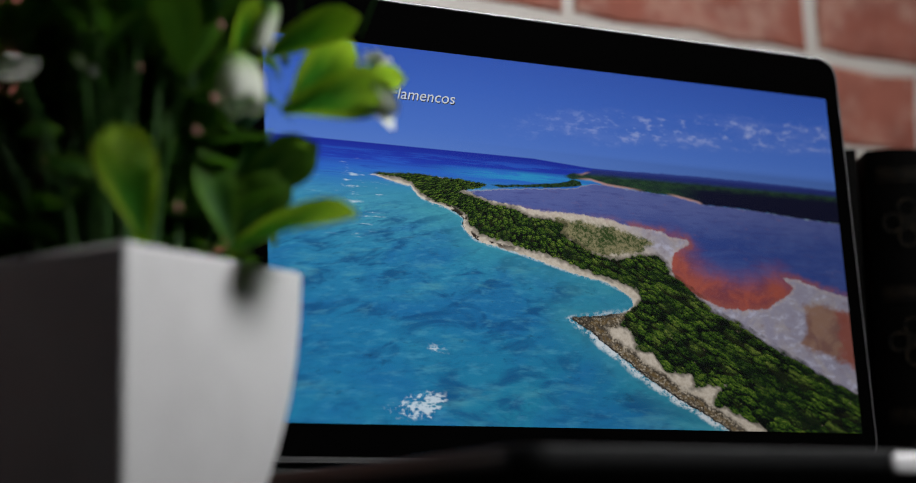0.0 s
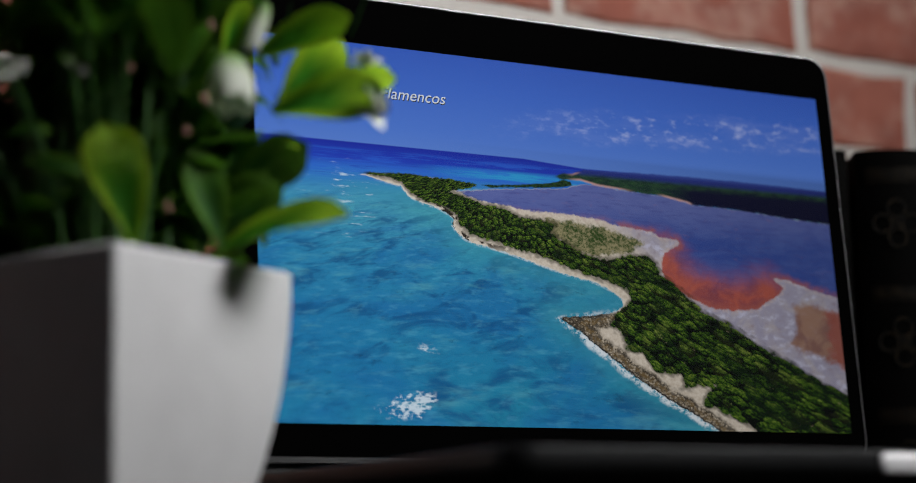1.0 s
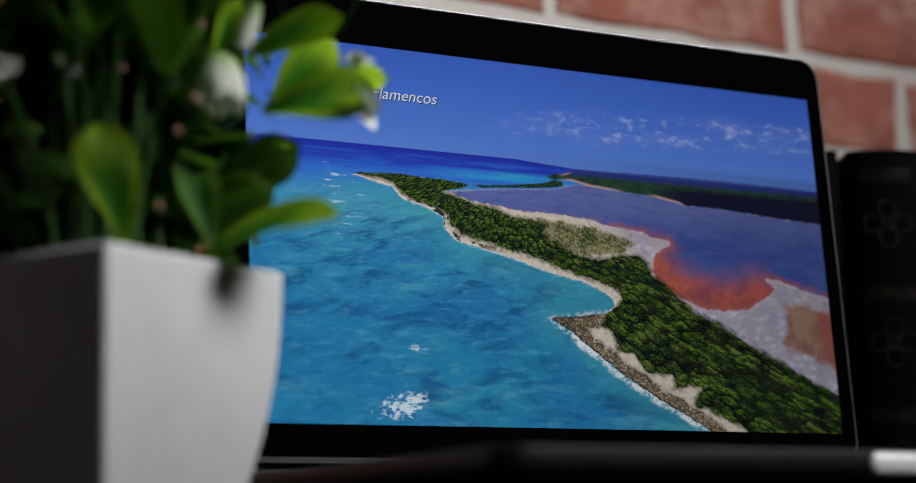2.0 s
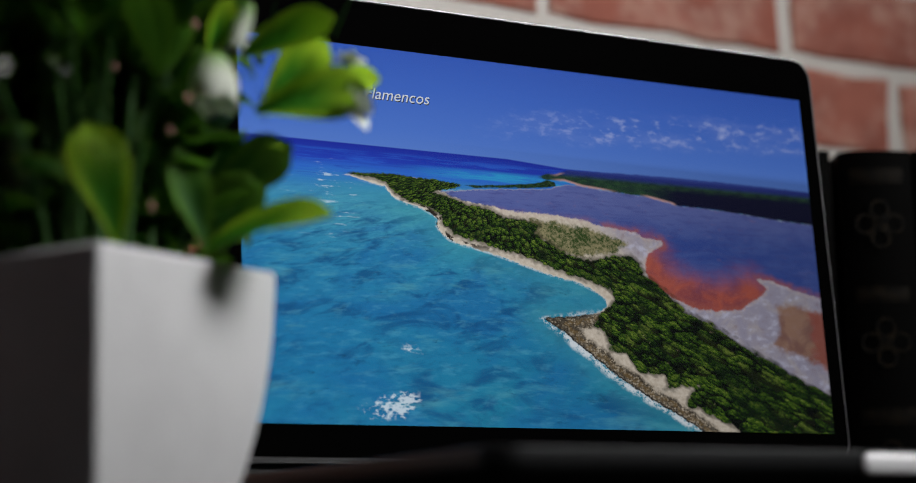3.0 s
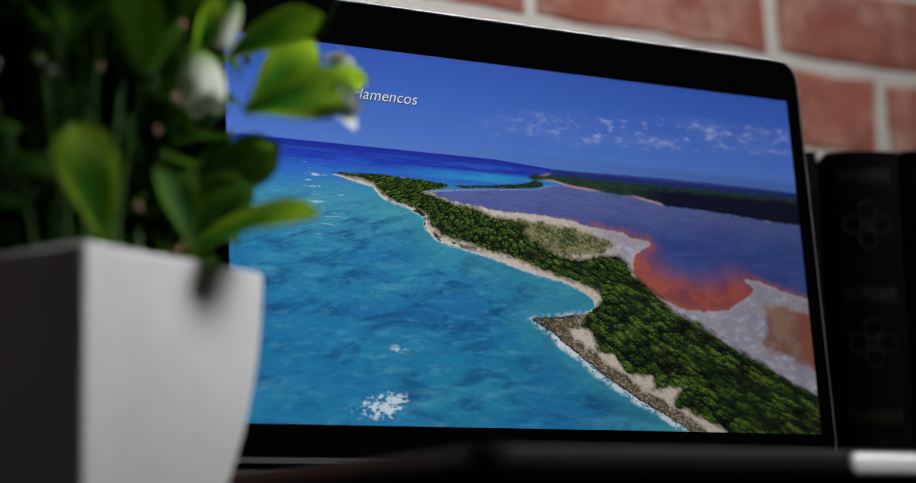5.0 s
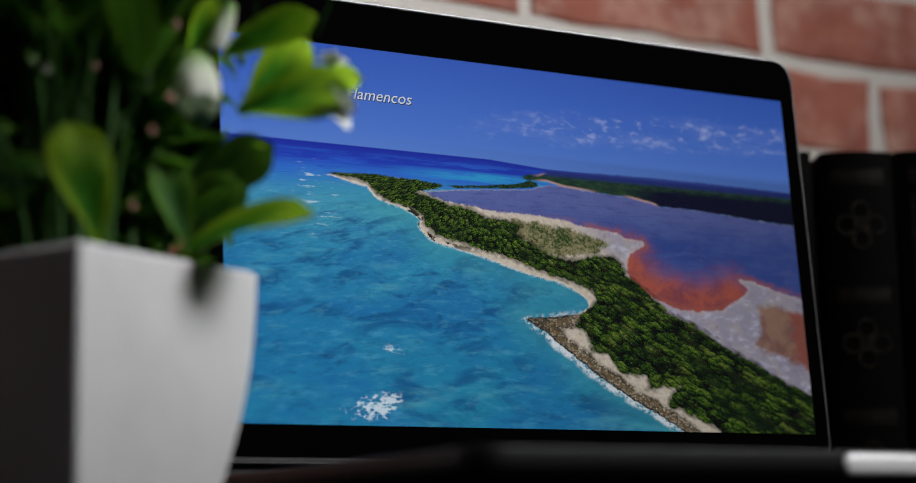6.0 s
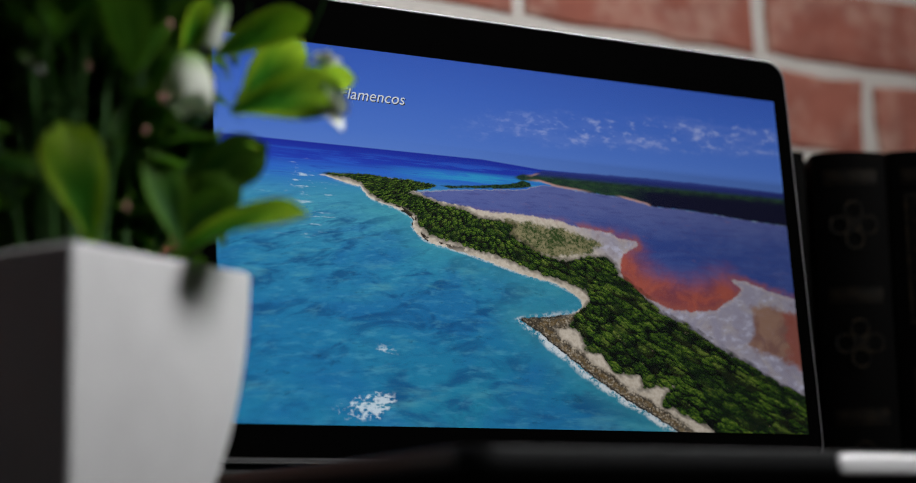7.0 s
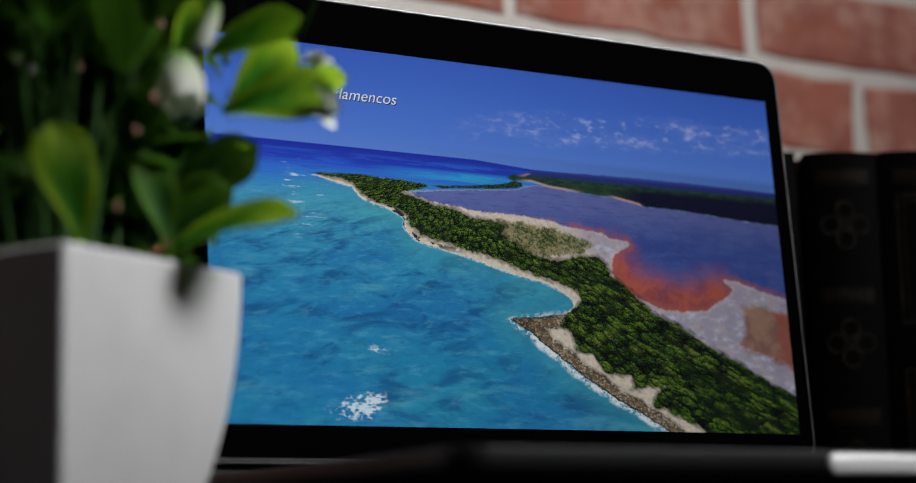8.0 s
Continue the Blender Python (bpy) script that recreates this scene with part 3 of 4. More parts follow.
part("cover_glass", plate(-0.0088, -0.0151, 0.3398, 0.2104, 0.0112, [(-0.001, 0.0), (0.0004, 0.0), (0.0006, 0.0003)]), GLASS_BLACK, lid,
     "glossy black glass border")
# added strip that blacks out the reflection on the lid's underside
part("blackout_strip", box((-0.0095, -0.0178, -0.0046), (0.3405, -0.0164, 0.0007)), BLACK, lid, "added black strip covering the lid's underside")
hinge = [[(x, 0.007 + 0.0065 * math.cos(a * 0.3927), 0.0218 + 0.0055 * math.sin(a * 0.3927)) for a in range(16)] for x in (-0.0085, -0.0075, 0.3385, 0.3395)]
part("hinge", loft(hinge), BLACK, laptop, "black hinge cover", smooth=60)


def outside(poly, px, py):
    """Signed distance to a closed outline, positive inside."""
    pts = np.array(poly, float) * (1.777, 1.0)
    d, odd = np.full(px.shape, 9.0), np.zeros(px.shape, bool)
    for (ax, ay), (bx, by) in zip(pts, np.roll(pts, -1, 0)):
        ex, ey = bx - ax, by - ay
        t = np.clip(((px - ax) * ex + (py - ay) * ey) / (ex * ex + ey * ey + 1e-12), 0, 1)
        d = np.minimum(d, np.hypot(px - ax - t * ex, py - ay - t * ey))
        cut = (ay > py) != (by > py)
        with np.errstate(divide="ignore", invalid="ignore"):
            odd ^= cut & (px < (bx - ax) * (py - ay) / (by - ay) + ax)
    return np.where(odd, d, -d)


# the coast in the film, in fractions of the display's width and height
SHORE = [(0.155, 0.644), (0.170, 0.641), (0.193, 0.631), (0.223, 0.622), (0.234, 0.597), (0.257, 0.580), (0.282, 0.570), (0.297, 0.557),
    (0.307, 0.544), (0.303, 0.529), (0.309, 0.512), (0.322, 0.492), (0.341, 0.480), (0.364, 0.473), (0.393, 0.462), (0.432, 0.443), (0.466, 0.426),
    (0.506, 0.407), (0.526, 0.403), (0.551, 0.389), (0.571, 0.375), (0.587, 0.355), (0.588, 0.333), (0.573, 0.317), (0.542, 0.306), (0.506, 0.300),
    (0.475, 0.295), (0.490, 0.275), (0.509, 0.261), (0.528, 0.232), (0.553, 0.202), (0.582, 0.164), (0.606, 0.134), (0.631, 0.110), (0.661, 0.079),
    (0.692, 0.053), (0.717, 0.027), (0.743, 0.002), (0.783, -0.050)]
LAGOON_TOP = [(0.313, 0.621), (0.369, 0.632), (0.419, 0.641), (0.496, 0.652), (0.517, 0.665), (0.533, 0.670), (0.559, 0.669), (0.612, 0.662),
    (0.676, 0.656), (0.723, 0.642), (0.730, 0.638), (0.792, 0.636), (0.849, 0.631), (0.906, 0.623), (0.977, 0.616), (1.050, 0.611)]
LAGOON_LOW = [(1.032, 0.382), (1.003, 0.393), (0.951, 0.413), (0.905, 0.436), (0.872, 0.441), (0.882, 0.428), (0.894, 0.411), (0.879, 0.389),
    (0.854, 0.365), (0.840, 0.348), (0.791, 0.339), (0.752, 0.344), (0.720, 0.363), (0.699, 0.381), (0.679, 0.400), (0.669, 0.419), (0.664, 0.442),
    (0.664, 0.465), (0.671, 0.489), (0.685, 0.507), (0.702, 0.521), (0.696, 0.534), (0.670, 0.535), (0.649, 0.550), (0.622, 0.556), (0.591, 0.559),
    (0.560, 0.572), (0.529, 0.577), (0.498, 0.582), (0.447, 0.583), (0.417, 0.585), (0.400, 0.593), (0.368, 0.596), (0.349, 0.602), (0.330, 0.609)]
PALMS = [(0.157, 0.646), (0.202, 0.642), (0.225, 0.632), (0.239, 0.605), (0.262, 0.585), (0.290, 0.578), (0.313, 0.556), (0.315, 0.532),
    (0.331, 0.510), (0.353, 0.497), (0.376, 0.491), (0.413, 0.473), (0.438, 0.467), (0.467, 0.451), (0.502, 0.431), (0.547, 0.410), (0.583, 0.394),
    (0.600, 0.379), (0.604, 0.360), (0.599, 0.340), (0.574, 0.316), (0.562, 0.279), (0.580, 0.265), (0.593, 0.217), (0.618, 0.213), (0.623, 0.187),
    (0.649, 0.154), (0.685, 0.156), (0.687, 0.117), (0.756, 0.134), (0.724, 0.096), (0.727, 0.074), (0.757, 0.054), (0.794, 0.031), (0.814, -0.010)]
PALMS_INLAND = [(1.025, -0.028), (1.016, 0.096), (0.971, 0.129), (0.932, 0.153), (0.900, 0.188), (0.857, 0.223), (0.830, 0.247), (0.798, 0.278),
    (0.777, 0.301), (0.729, 0.330), (0.718, 0.357), (0.687, 0.398), (0.659, 0.431), (0.654, 0.460), (0.640, 0.479), (0.608, 0.478), (0.565, 0.461),
    (0.526, 0.469), (0.490, 0.504), (0.469, 0.527), (0.481, 0.552), (0.446, 0.560), (0.416, 0.563), (0.405, 0.574), (0.392, 0.584), (0.358, 0.590),
    (0.334, 0.603), (0.315, 0.611), (0.300, 0.617), (0.340, 0.633), (0.350, 0.644), (0.312, 0.651), (0.273, 0.653), (0.236, 0.657), (0.189, 0.654)]
SCRUB = [(0.436, 0.562), (0.497, 0.562), (0.554, 0.554), (0.600, 0.537), (0.633, 0.518), (0.611, 0.489), (0.550, 0.469), (0.514, 0.474),
    (0.489, 0.501), (0.465, 0.527)]
SPIT = [(0.350, 0.645), (0.370, 0.645), (0.430, 0.655), (0.483, 0.668), (0.496, 0.678), (0.510, 0.675), (0.514, 0.664), (0.501, 0.658),
    (0.460, 0.650), (0.410, 0.644), (0.370, 0.638)]
FAR = [(0.480, 0.684), (0.498, 0.697), (0.513, 0.697), (0.535, 0.712), (0.631, 0.717), (0.741, 0.720), (0.854, 0.719), (1.057, 0.713), (1.050, 0.611),
    (0.977, 0.616), (0.906, 0.623), (0.849, 0.631), (0.792, 0.636), (0.730, 0.638), (0.723, 0.642), (0.676, 0.656), (0.612, 0.662), (0.559, 0.669),
    (0.528, 0.680), (0.497, 0.678)]
OCHRE = [(0.910, 0.361), (0.942, 0.372), (0.982, 0.355), (1.029, 0.338), (1.016, 0.174), (0.960, 0.213), (0.915, 0.234), (0.896, 0.251),
    (0.913, 0.295), (0.912, 0.329)]
NX, NY = 320, 180
uu, vv = np.meshgrid(np.linspace(0, 1, NX), np.linspace(0, 1, NY))
uu, vv = uu.ravel(), vv.ravel()
bm = bmesh.new()
grid = [bm.verts.new((a * PIC_W, b * PIC_H, 0.0)) for a, b in zip(uu, vv)]
for j in range(NY - 1):
    for i in range(NX - 1):
        k = j * NX + i
        bm.faces.new((grid[k], grid[k + 1], grid[k + NX + 1], grid[k + NX]))
uvl = bm.loops.layers.uv.new("UVMap")
for face in bm.faces:
    for loop in face.loops:
        loop[uvl].uv = (loop.vert.co.x / PIC_W, loop.vert.co.y / PIC_H)
me = bpy.data.meshes.new("display")
bm.to_mesh(me)
bm.free()
me.materials.append(DISPLAY)
hx = uu * 1.777
lag_edge = np.array(LAGOON_LOW[8:17]) * (1.777, 1.0)
red_d = np.full(hx.shape, 9.0)
for (ax, ay), (bx, by) in zip(lag_edge, lag_edge[1:]):
    ex, ey = bx - ax, by - ay
    t = np.clip(((hx - ax) * ex + (vv - ay) * ey) / (ex * ex + ey * ey), 0, 1)
    red_d = np.minimum(red_d, np.hypot(hx - ax - t * ex, vv - ay - t * ey))
fields = {
    "sky": vv - np.interp(uu, [0, 0.43, 0.53, 1.0], [0.729, 0.727, 0.715, 0.713]),
    "land": outside(SHORE + [(1.08, -0.05), (1.08, 0.60)] + LAGOON_TOP[::-1] + [(0.30, 0.650), (0.236, 0.653), (0.189, 0.651)], hx, vv),
    "lagoon": outside(LAGOON_TOP + LAGOON_LOW, hx, vv), "palms": outside(PALMS + PALMS_INLAND, hx, vv),
    "scrub": outside(SCRUB, hx, vv), "spit": outside(SPIT, hx, vv), "far": outside(FAR, hx, vv), "ochre": outside(OCHRE, hx, vv), "red": red_d,
    "breakers": 0.05 - np.hypot((uu - 0.125) * 1.1, (vv - 0.575) * 0.62),
    "surf": np.maximum(0.036 - np.hypot((hx - 0.415 - (vv - 0.05) * 0.9) * (0.36 + 0.5 * (hx > 0.425)), vv - 0.050),
                       0.010 - np.hypot((hx - 0.445) * 0.5, vv - 0.195)),
}
for key, value in fields.items():
    me.attributes.new(key, "FLOAT", "POINT").data.foreach_set("value", value.astype(np.float32))
deep = np.maximum(0.76 - vv, 0.04)
ground = np.stack([(hx - 0.8) / deep, -np.log(deep), np.zeros_like(hx)], 1).astype(np.float32)
me.attributes.new("ground", "FLOAT_VECTOR", "POINT").data.foreach_set("vector", ground.ravel())
display = part("display", me, DISPLAY, lid, "lit display with an aerial view of a turquoise reef coast")
display.location = (0, 0, 0.0009)


def lettering(name, text, size, material, parent, at, label):
    cu = bpy.data.curves.new(name, "FONT")
    cu.body, cu.size, cu.shear, cu.extrude = text, size, 0.27, 0.00004
    cu.space_character = 1.02
    tmp = bpy.data.objects.new(name, cu)
    scene.collection.objects.link(tmp)
    dg = bpy.context.evaluated_depsgraph_get()
    data = bpy.data.meshes.new_from_object(tmp.evaluated_get(dg))
    bpy.data.objects.remove(tmp)
    data.materials.clear()
    data.materials.append(material)
    ob = part(name, data, material, parent, label)
    ob.location = at
    return ob


lettering("caption", "Flamencos", 0.0082, LETTER, lid, (0.0645, 0.1602, 0.00112), "pale italic caption on the display")
lettering("caption_shadow", "Flamencos", 0.0082, LETTER_SHADE, lid, (0.0649, 0.1598, 0.00101), "dark drop shadow of the caption")


# ---- books ----
BOOK_ROW = Matrix.Translation((0.4310, 0.1052, TABLE_Z)) @ pose(0, 0, 0, 0, 0, -26.5)


def ring_flat(cx, cz, r, w, y, n=14):
    """A flat band ring on the spine."""
    bm = bmesh.new()
    a = [bm.verts.new((cx + r * math.cos(6.2832 * k / n), y, cz + r * math.sin(6.2832 * k / n))) for k in range(n)]
    b = [bm.verts.new((cx + (r - w) * math.cos(6.2832 * k / n), y, cz + (r - w) * math.sin(6.2832 * k / n))) for k in range(n)]
    for k in range(n):
        bm.faces.new((a[k], a[(k + 1) % n], b[(k + 1) % n], b[k]))
    return bm


def book(x, wide, high, deep, style, label):
    """A leather-bound book standing on its foot; the spine faces -y."""
    ob = thing("book", BOOK_ROW @ Matrix.Translation((x, 0, 0)), label, "book", "row of leather books")
    bulge = 0.005

    def front(px, lift=0.0):
        s = (px / wide - 0.5) * 2
        return -bulge * (1 - s * s) - lift
    cols = [wide * k / 12 for k in range(13)]
    profile = [(px, front(px)) for px in cols] + [(wide, 0.012), (wide, deep), (wide - 0.0028, deep), (wide - 0.0028, 0.006)]
    profile += [(px, front(px) + 0.004) for px in cols[::-1] if 0.004 < px < wide - 0.004] + [(0.0028, 0.006), (0.0028, deep), (0.0, deep), (0.0, 0.012)]
    cover = loft([[(px, py, z) for px, py in profile] for z in (0.0, 0.0015, high - 0.0015, high)])
    part("cover", cover, LEATHER, ob, smooth=35)
    part("page_block", box((0.003, 0.0065, 0.003), (wide - 0.003, deep - 0.004, high - 0.004)), PAPER, ob, "aged cream page block")

    def strip(z0, z1, x0, x1, lift, material, name):
        xs = [x0 + (x1 - x0) * k / 10 for k in range(11)]
        loop = [[(px, front(px, lift), z) for px in xs] for z in (z0, z1)]
        loop = [[(px, front(px, -0.0003), z0) for px in xs], loop[0], loop[1], [(px, front(px, -0.0003), z1) for px in xs]]
        part(name, loft(loop, close=False, caps=False), material, ob)
    for frac in style["bands"]:
        strip(high * frac - 0.003, high * frac + 0.003, 0.001, wide - 0.001, 0.0016, LEATHER, "raised_band")
    for frac in style["lines"]:
        for k in range(4):
            z = high * frac + (k - 1.5) * 0.0028
            strip(z, z + (0.0016 if k in (1, 2) else 0.0008), wide * 0.12, wide * 0.86, 0.0003, GILT, "gilt_line")
    for frac in style["flowers"]:
        cx, cz = wide * 0.5, high * frac
        for dx, dz, r in ((0.0092, 0, 0.0062), (-0.0092, 0, 0.0062), (0, 0.0092, 0.0062), (0, -0.0092, 0.0062), (0, 0, 0.0042)):
            part("gilt_ornament", ring_flat(cx + dx, cz + dz, r, 0.0012, front(cx + dx, 0.0004) - 0.0004), GILT, ob)
        part("gilt_ornament", ring_flat(cx, cz, 0.0018, 0.0016, front(cx, 0.0008)), GILT, ob)
    for lo_f, hi_f in style["frames"]:
        for inset in (0.0, 0.0045):
            x0, x1, z0, z1 = 0.008 + inset, wide - 0.008 - inset, high * lo_f + inset, high * hi_f - inset
            w = 0.0022 if inset == 0 else 0.0011
            strip(z0, z0 + w, x0, x1, 0.0003, GILT, "gilt_line")
            strip(z1 - w, z1, x0, x1, 0.0003, GILT, "gilt_line")
            strip(z0 + w, z1 - w, x0, x0 + w, 0.0003, GILT, "gilt_line")
            strip(z0 + w, z1 - w, x1 - w, x1, 0.0003, GILT, "gilt_line")
    return ob


FLORAL = dict(bands=(0.045,), lines=(0.928, 0.60, 0.27), flowers=(0.795, 0.47, 0.14), frames=())
FRAMED = dict(bands=(0.05,), lines=(0.928,), flowers=(), frames=((0.52, 0.88), (0.10, 0.40)))
book(-0.0555, 0.050, 0.2285, 0.16, FLORAL, "black leather book with worn gilt flower ornaments")
book(0.0, 0.0455, 0.2275, 0.16, FLORAL, "black leather book with gilt quatrefoil ornaments on its spine")
book(0.0475, 0.058, 0.2280, 0.16, FRAMED, "thick black leather book with gilt frames on its spine")


# ---- potted plant ----
POT_YAW, POT_S, POT_H = 29.0, 0.0885, 0.085
plant = thing("potted_plant", Matrix.Translation((-0.1090, -0.1400, TABLE_Z)), "artificial green plant with small white flowers in a square white pot", "plant")
turn = pose(0.0018, -0.0034, 0, 0, 0, POT_YAW)     # the sprigs stand a little off the pot's middle


def square(half, r, z):
    pts = []
    for x, y in rounded(-half, -half, half, half, r, 5):
        pts.append(turn @ Vector((x, y, z)))
    return pts


rings = []
for k in range(13):
    s = k / 12
    half = POT_S / 2 * (1 - 0.24 * (1 - s) ** 2.1)
    rings.append(square(half, 0.0024, 0.001 + s * (POT_H - 0.003)))
top = POT_S / 2
rings += [square(top, 0.0024, POT_H - 0.0008), square(top - 0.0008, 0.0022, POT_H), square(top - 0.0035, 0.003, POT_H),
          square(top - 0.0043, 0.003, POT_H - 0.0008), square(top - 0.005, 0.003, POT_H - 0.012)]
rings = [square(POT_S / 2 * 0.74, 0.004, 0.0)] + rings
part("pot", loft(rings), CERAMIC, plant, "matt white square ceramic pot", smooth=50)
bm = loft([square(top - 0.0052, 0.003, POT_H - 0.0115), square(top - 0.0052, 0.003, POT_H - 0.008), square(0.018, 0.006, POT_H - 0.003)])
part("moss_filling", bm, SOIL, plant, smooth=60)

rnd = random.Random(11)


def leaf_mesh(name, length, width, fold, curl, blunt, material, nx=4, ny=8):
    """A spoon-shaped leaf that starts at the origin, points along +y and faces +z."""
    bm = bmesh.new()
    uvl = bm.loops.layers.uv.new("UVMap")
    rows = []
    for j in range(ny + 1):
        s = j / ny
        widest = 0.5 ** (1 / blunt)
        if s < widest:
            w = width * 0.5 * (0.16 + 0.84 * math.sin(math.pi / 2 * s / widest) ** 1.25)
        else:
            w = width * 0.5 * max(0.05, math.cos(math.pi / 2 * ((s - widest) / (1 - widest)) ** 1.4) ** 0.8)
        bend = curl * s * s
        y, z = length * s * (1 - 0.25 * abs(curl) * s), length * bend * 0.5
        rows.append([(bm.verts.new((w * (2 * i / nx - 1), y, z + fold * w * abs(2 * i / nx - 1) + 0.04 * width * math.sin(7 * s + i))), i / nx, s) for i in range(nx + 1)])
    for a, b in zip(rows, rows[1:]):
        for i in range(nx):
            quad = (a[i], a[i + 1], b[i + 1], b[i])
            f = bm.faces.new([q[0] for q in quad])
            for loop, q in zip(f.loops, quad):
                loop[uvl].uv = (q[1], q[2])
    # thickness
    bmesh.ops.solidify(bm, geom=bm.faces[:], thickness=0.0005)
    me = mesh_of(name, bm, material, 60)
    return me


LEAVES = [leaf_mesh("leaf", 0.040, 0.0175, 0.30, -0.35, 1.5, LEAF), leaf_mesh("leaf", 0.040, 0.0150, 0.45, 0.25, 1.3, LEAF),
          leaf_mesh("leaf", 0.040, 0.0195, 0.22, -0.15, 1.7, LEAF), leaf_mesh("leaf", 0.040, 0.0125, 0.35, -0.6, 1.2, LEAF)]
# the same four leaves with the shade put into their colour
SHADED = [leaf_mesh("leaf", 0.040, 0.0175, 0.30, -0.35, 1.5, SHADED_LEAF), leaf_mesh("leaf", 0.040, 0.0150, 0.45, 0.25, 1.3, SHADED_LEAF),
       leaf_mesh("leaf", 0.040, 0.0195, 0.22, -0.15, 1.7, SHADED_LEAF), leaf_mesh("leaf", 0.040, 0.0125, 0.35, -0.6, 1.2, SHADED_LEAF)]
BROAD = leaf_mesh("leaf", 0.040, 0.0215, 0.18, -0.2, 2.3, LEAF, 6, 10)
PETALS = [leaf_mesh("petal", 0.016, 0.0085, 0.35, 0.45, 1.4, PETAL), leaf_mesh("petal", 0.016, 0.006, 0.4, -0.5, 1.2, PETAL)]
BLADE = leaf_mesh("blade", 0.10, 0.0032, 0.35, -0.5, 1.0, STEM, 2, 10)

VIEW_R = Vector((0.8975, -0.4411, 0.0))     # along the desk, across the plant's front
VIEW_F = Vector((-0.4411, -0.8975, 0.0))    # out of the plant's front
RIM = Vector((0, 0, POT_H))


def spot(a, b, c):
    """Millimetres across, out of the front and above the rim, from the middle of the pot."""
    return RIM + (a * VIEW_R + b * VIEW_F + Vector((0, 0, c))) * 0.001


def aim(start, end, face):
    y = (end - start).normalized()
    z = (face - face.dot(y) * y).normalized()
    return Matrix.Translation(start) @ Matrix((y.cross(z), y, z)).transposed().to_4x4()


def leaf(start, end, face, mesh, wide=1.0, name="leaf", base_len=0.040, parent=None):
    ob = part(name, mesh, None, parent or plant)
    s = (end - start).length / base_len
    ob.matrix_basis = aim(start, end, face) @ Matrix.Diagonal((s * wide, s, s, 1))
    return ob


# the large leaves round the rim and over the right-hand corner
UP = Vector((0, 0, 1))
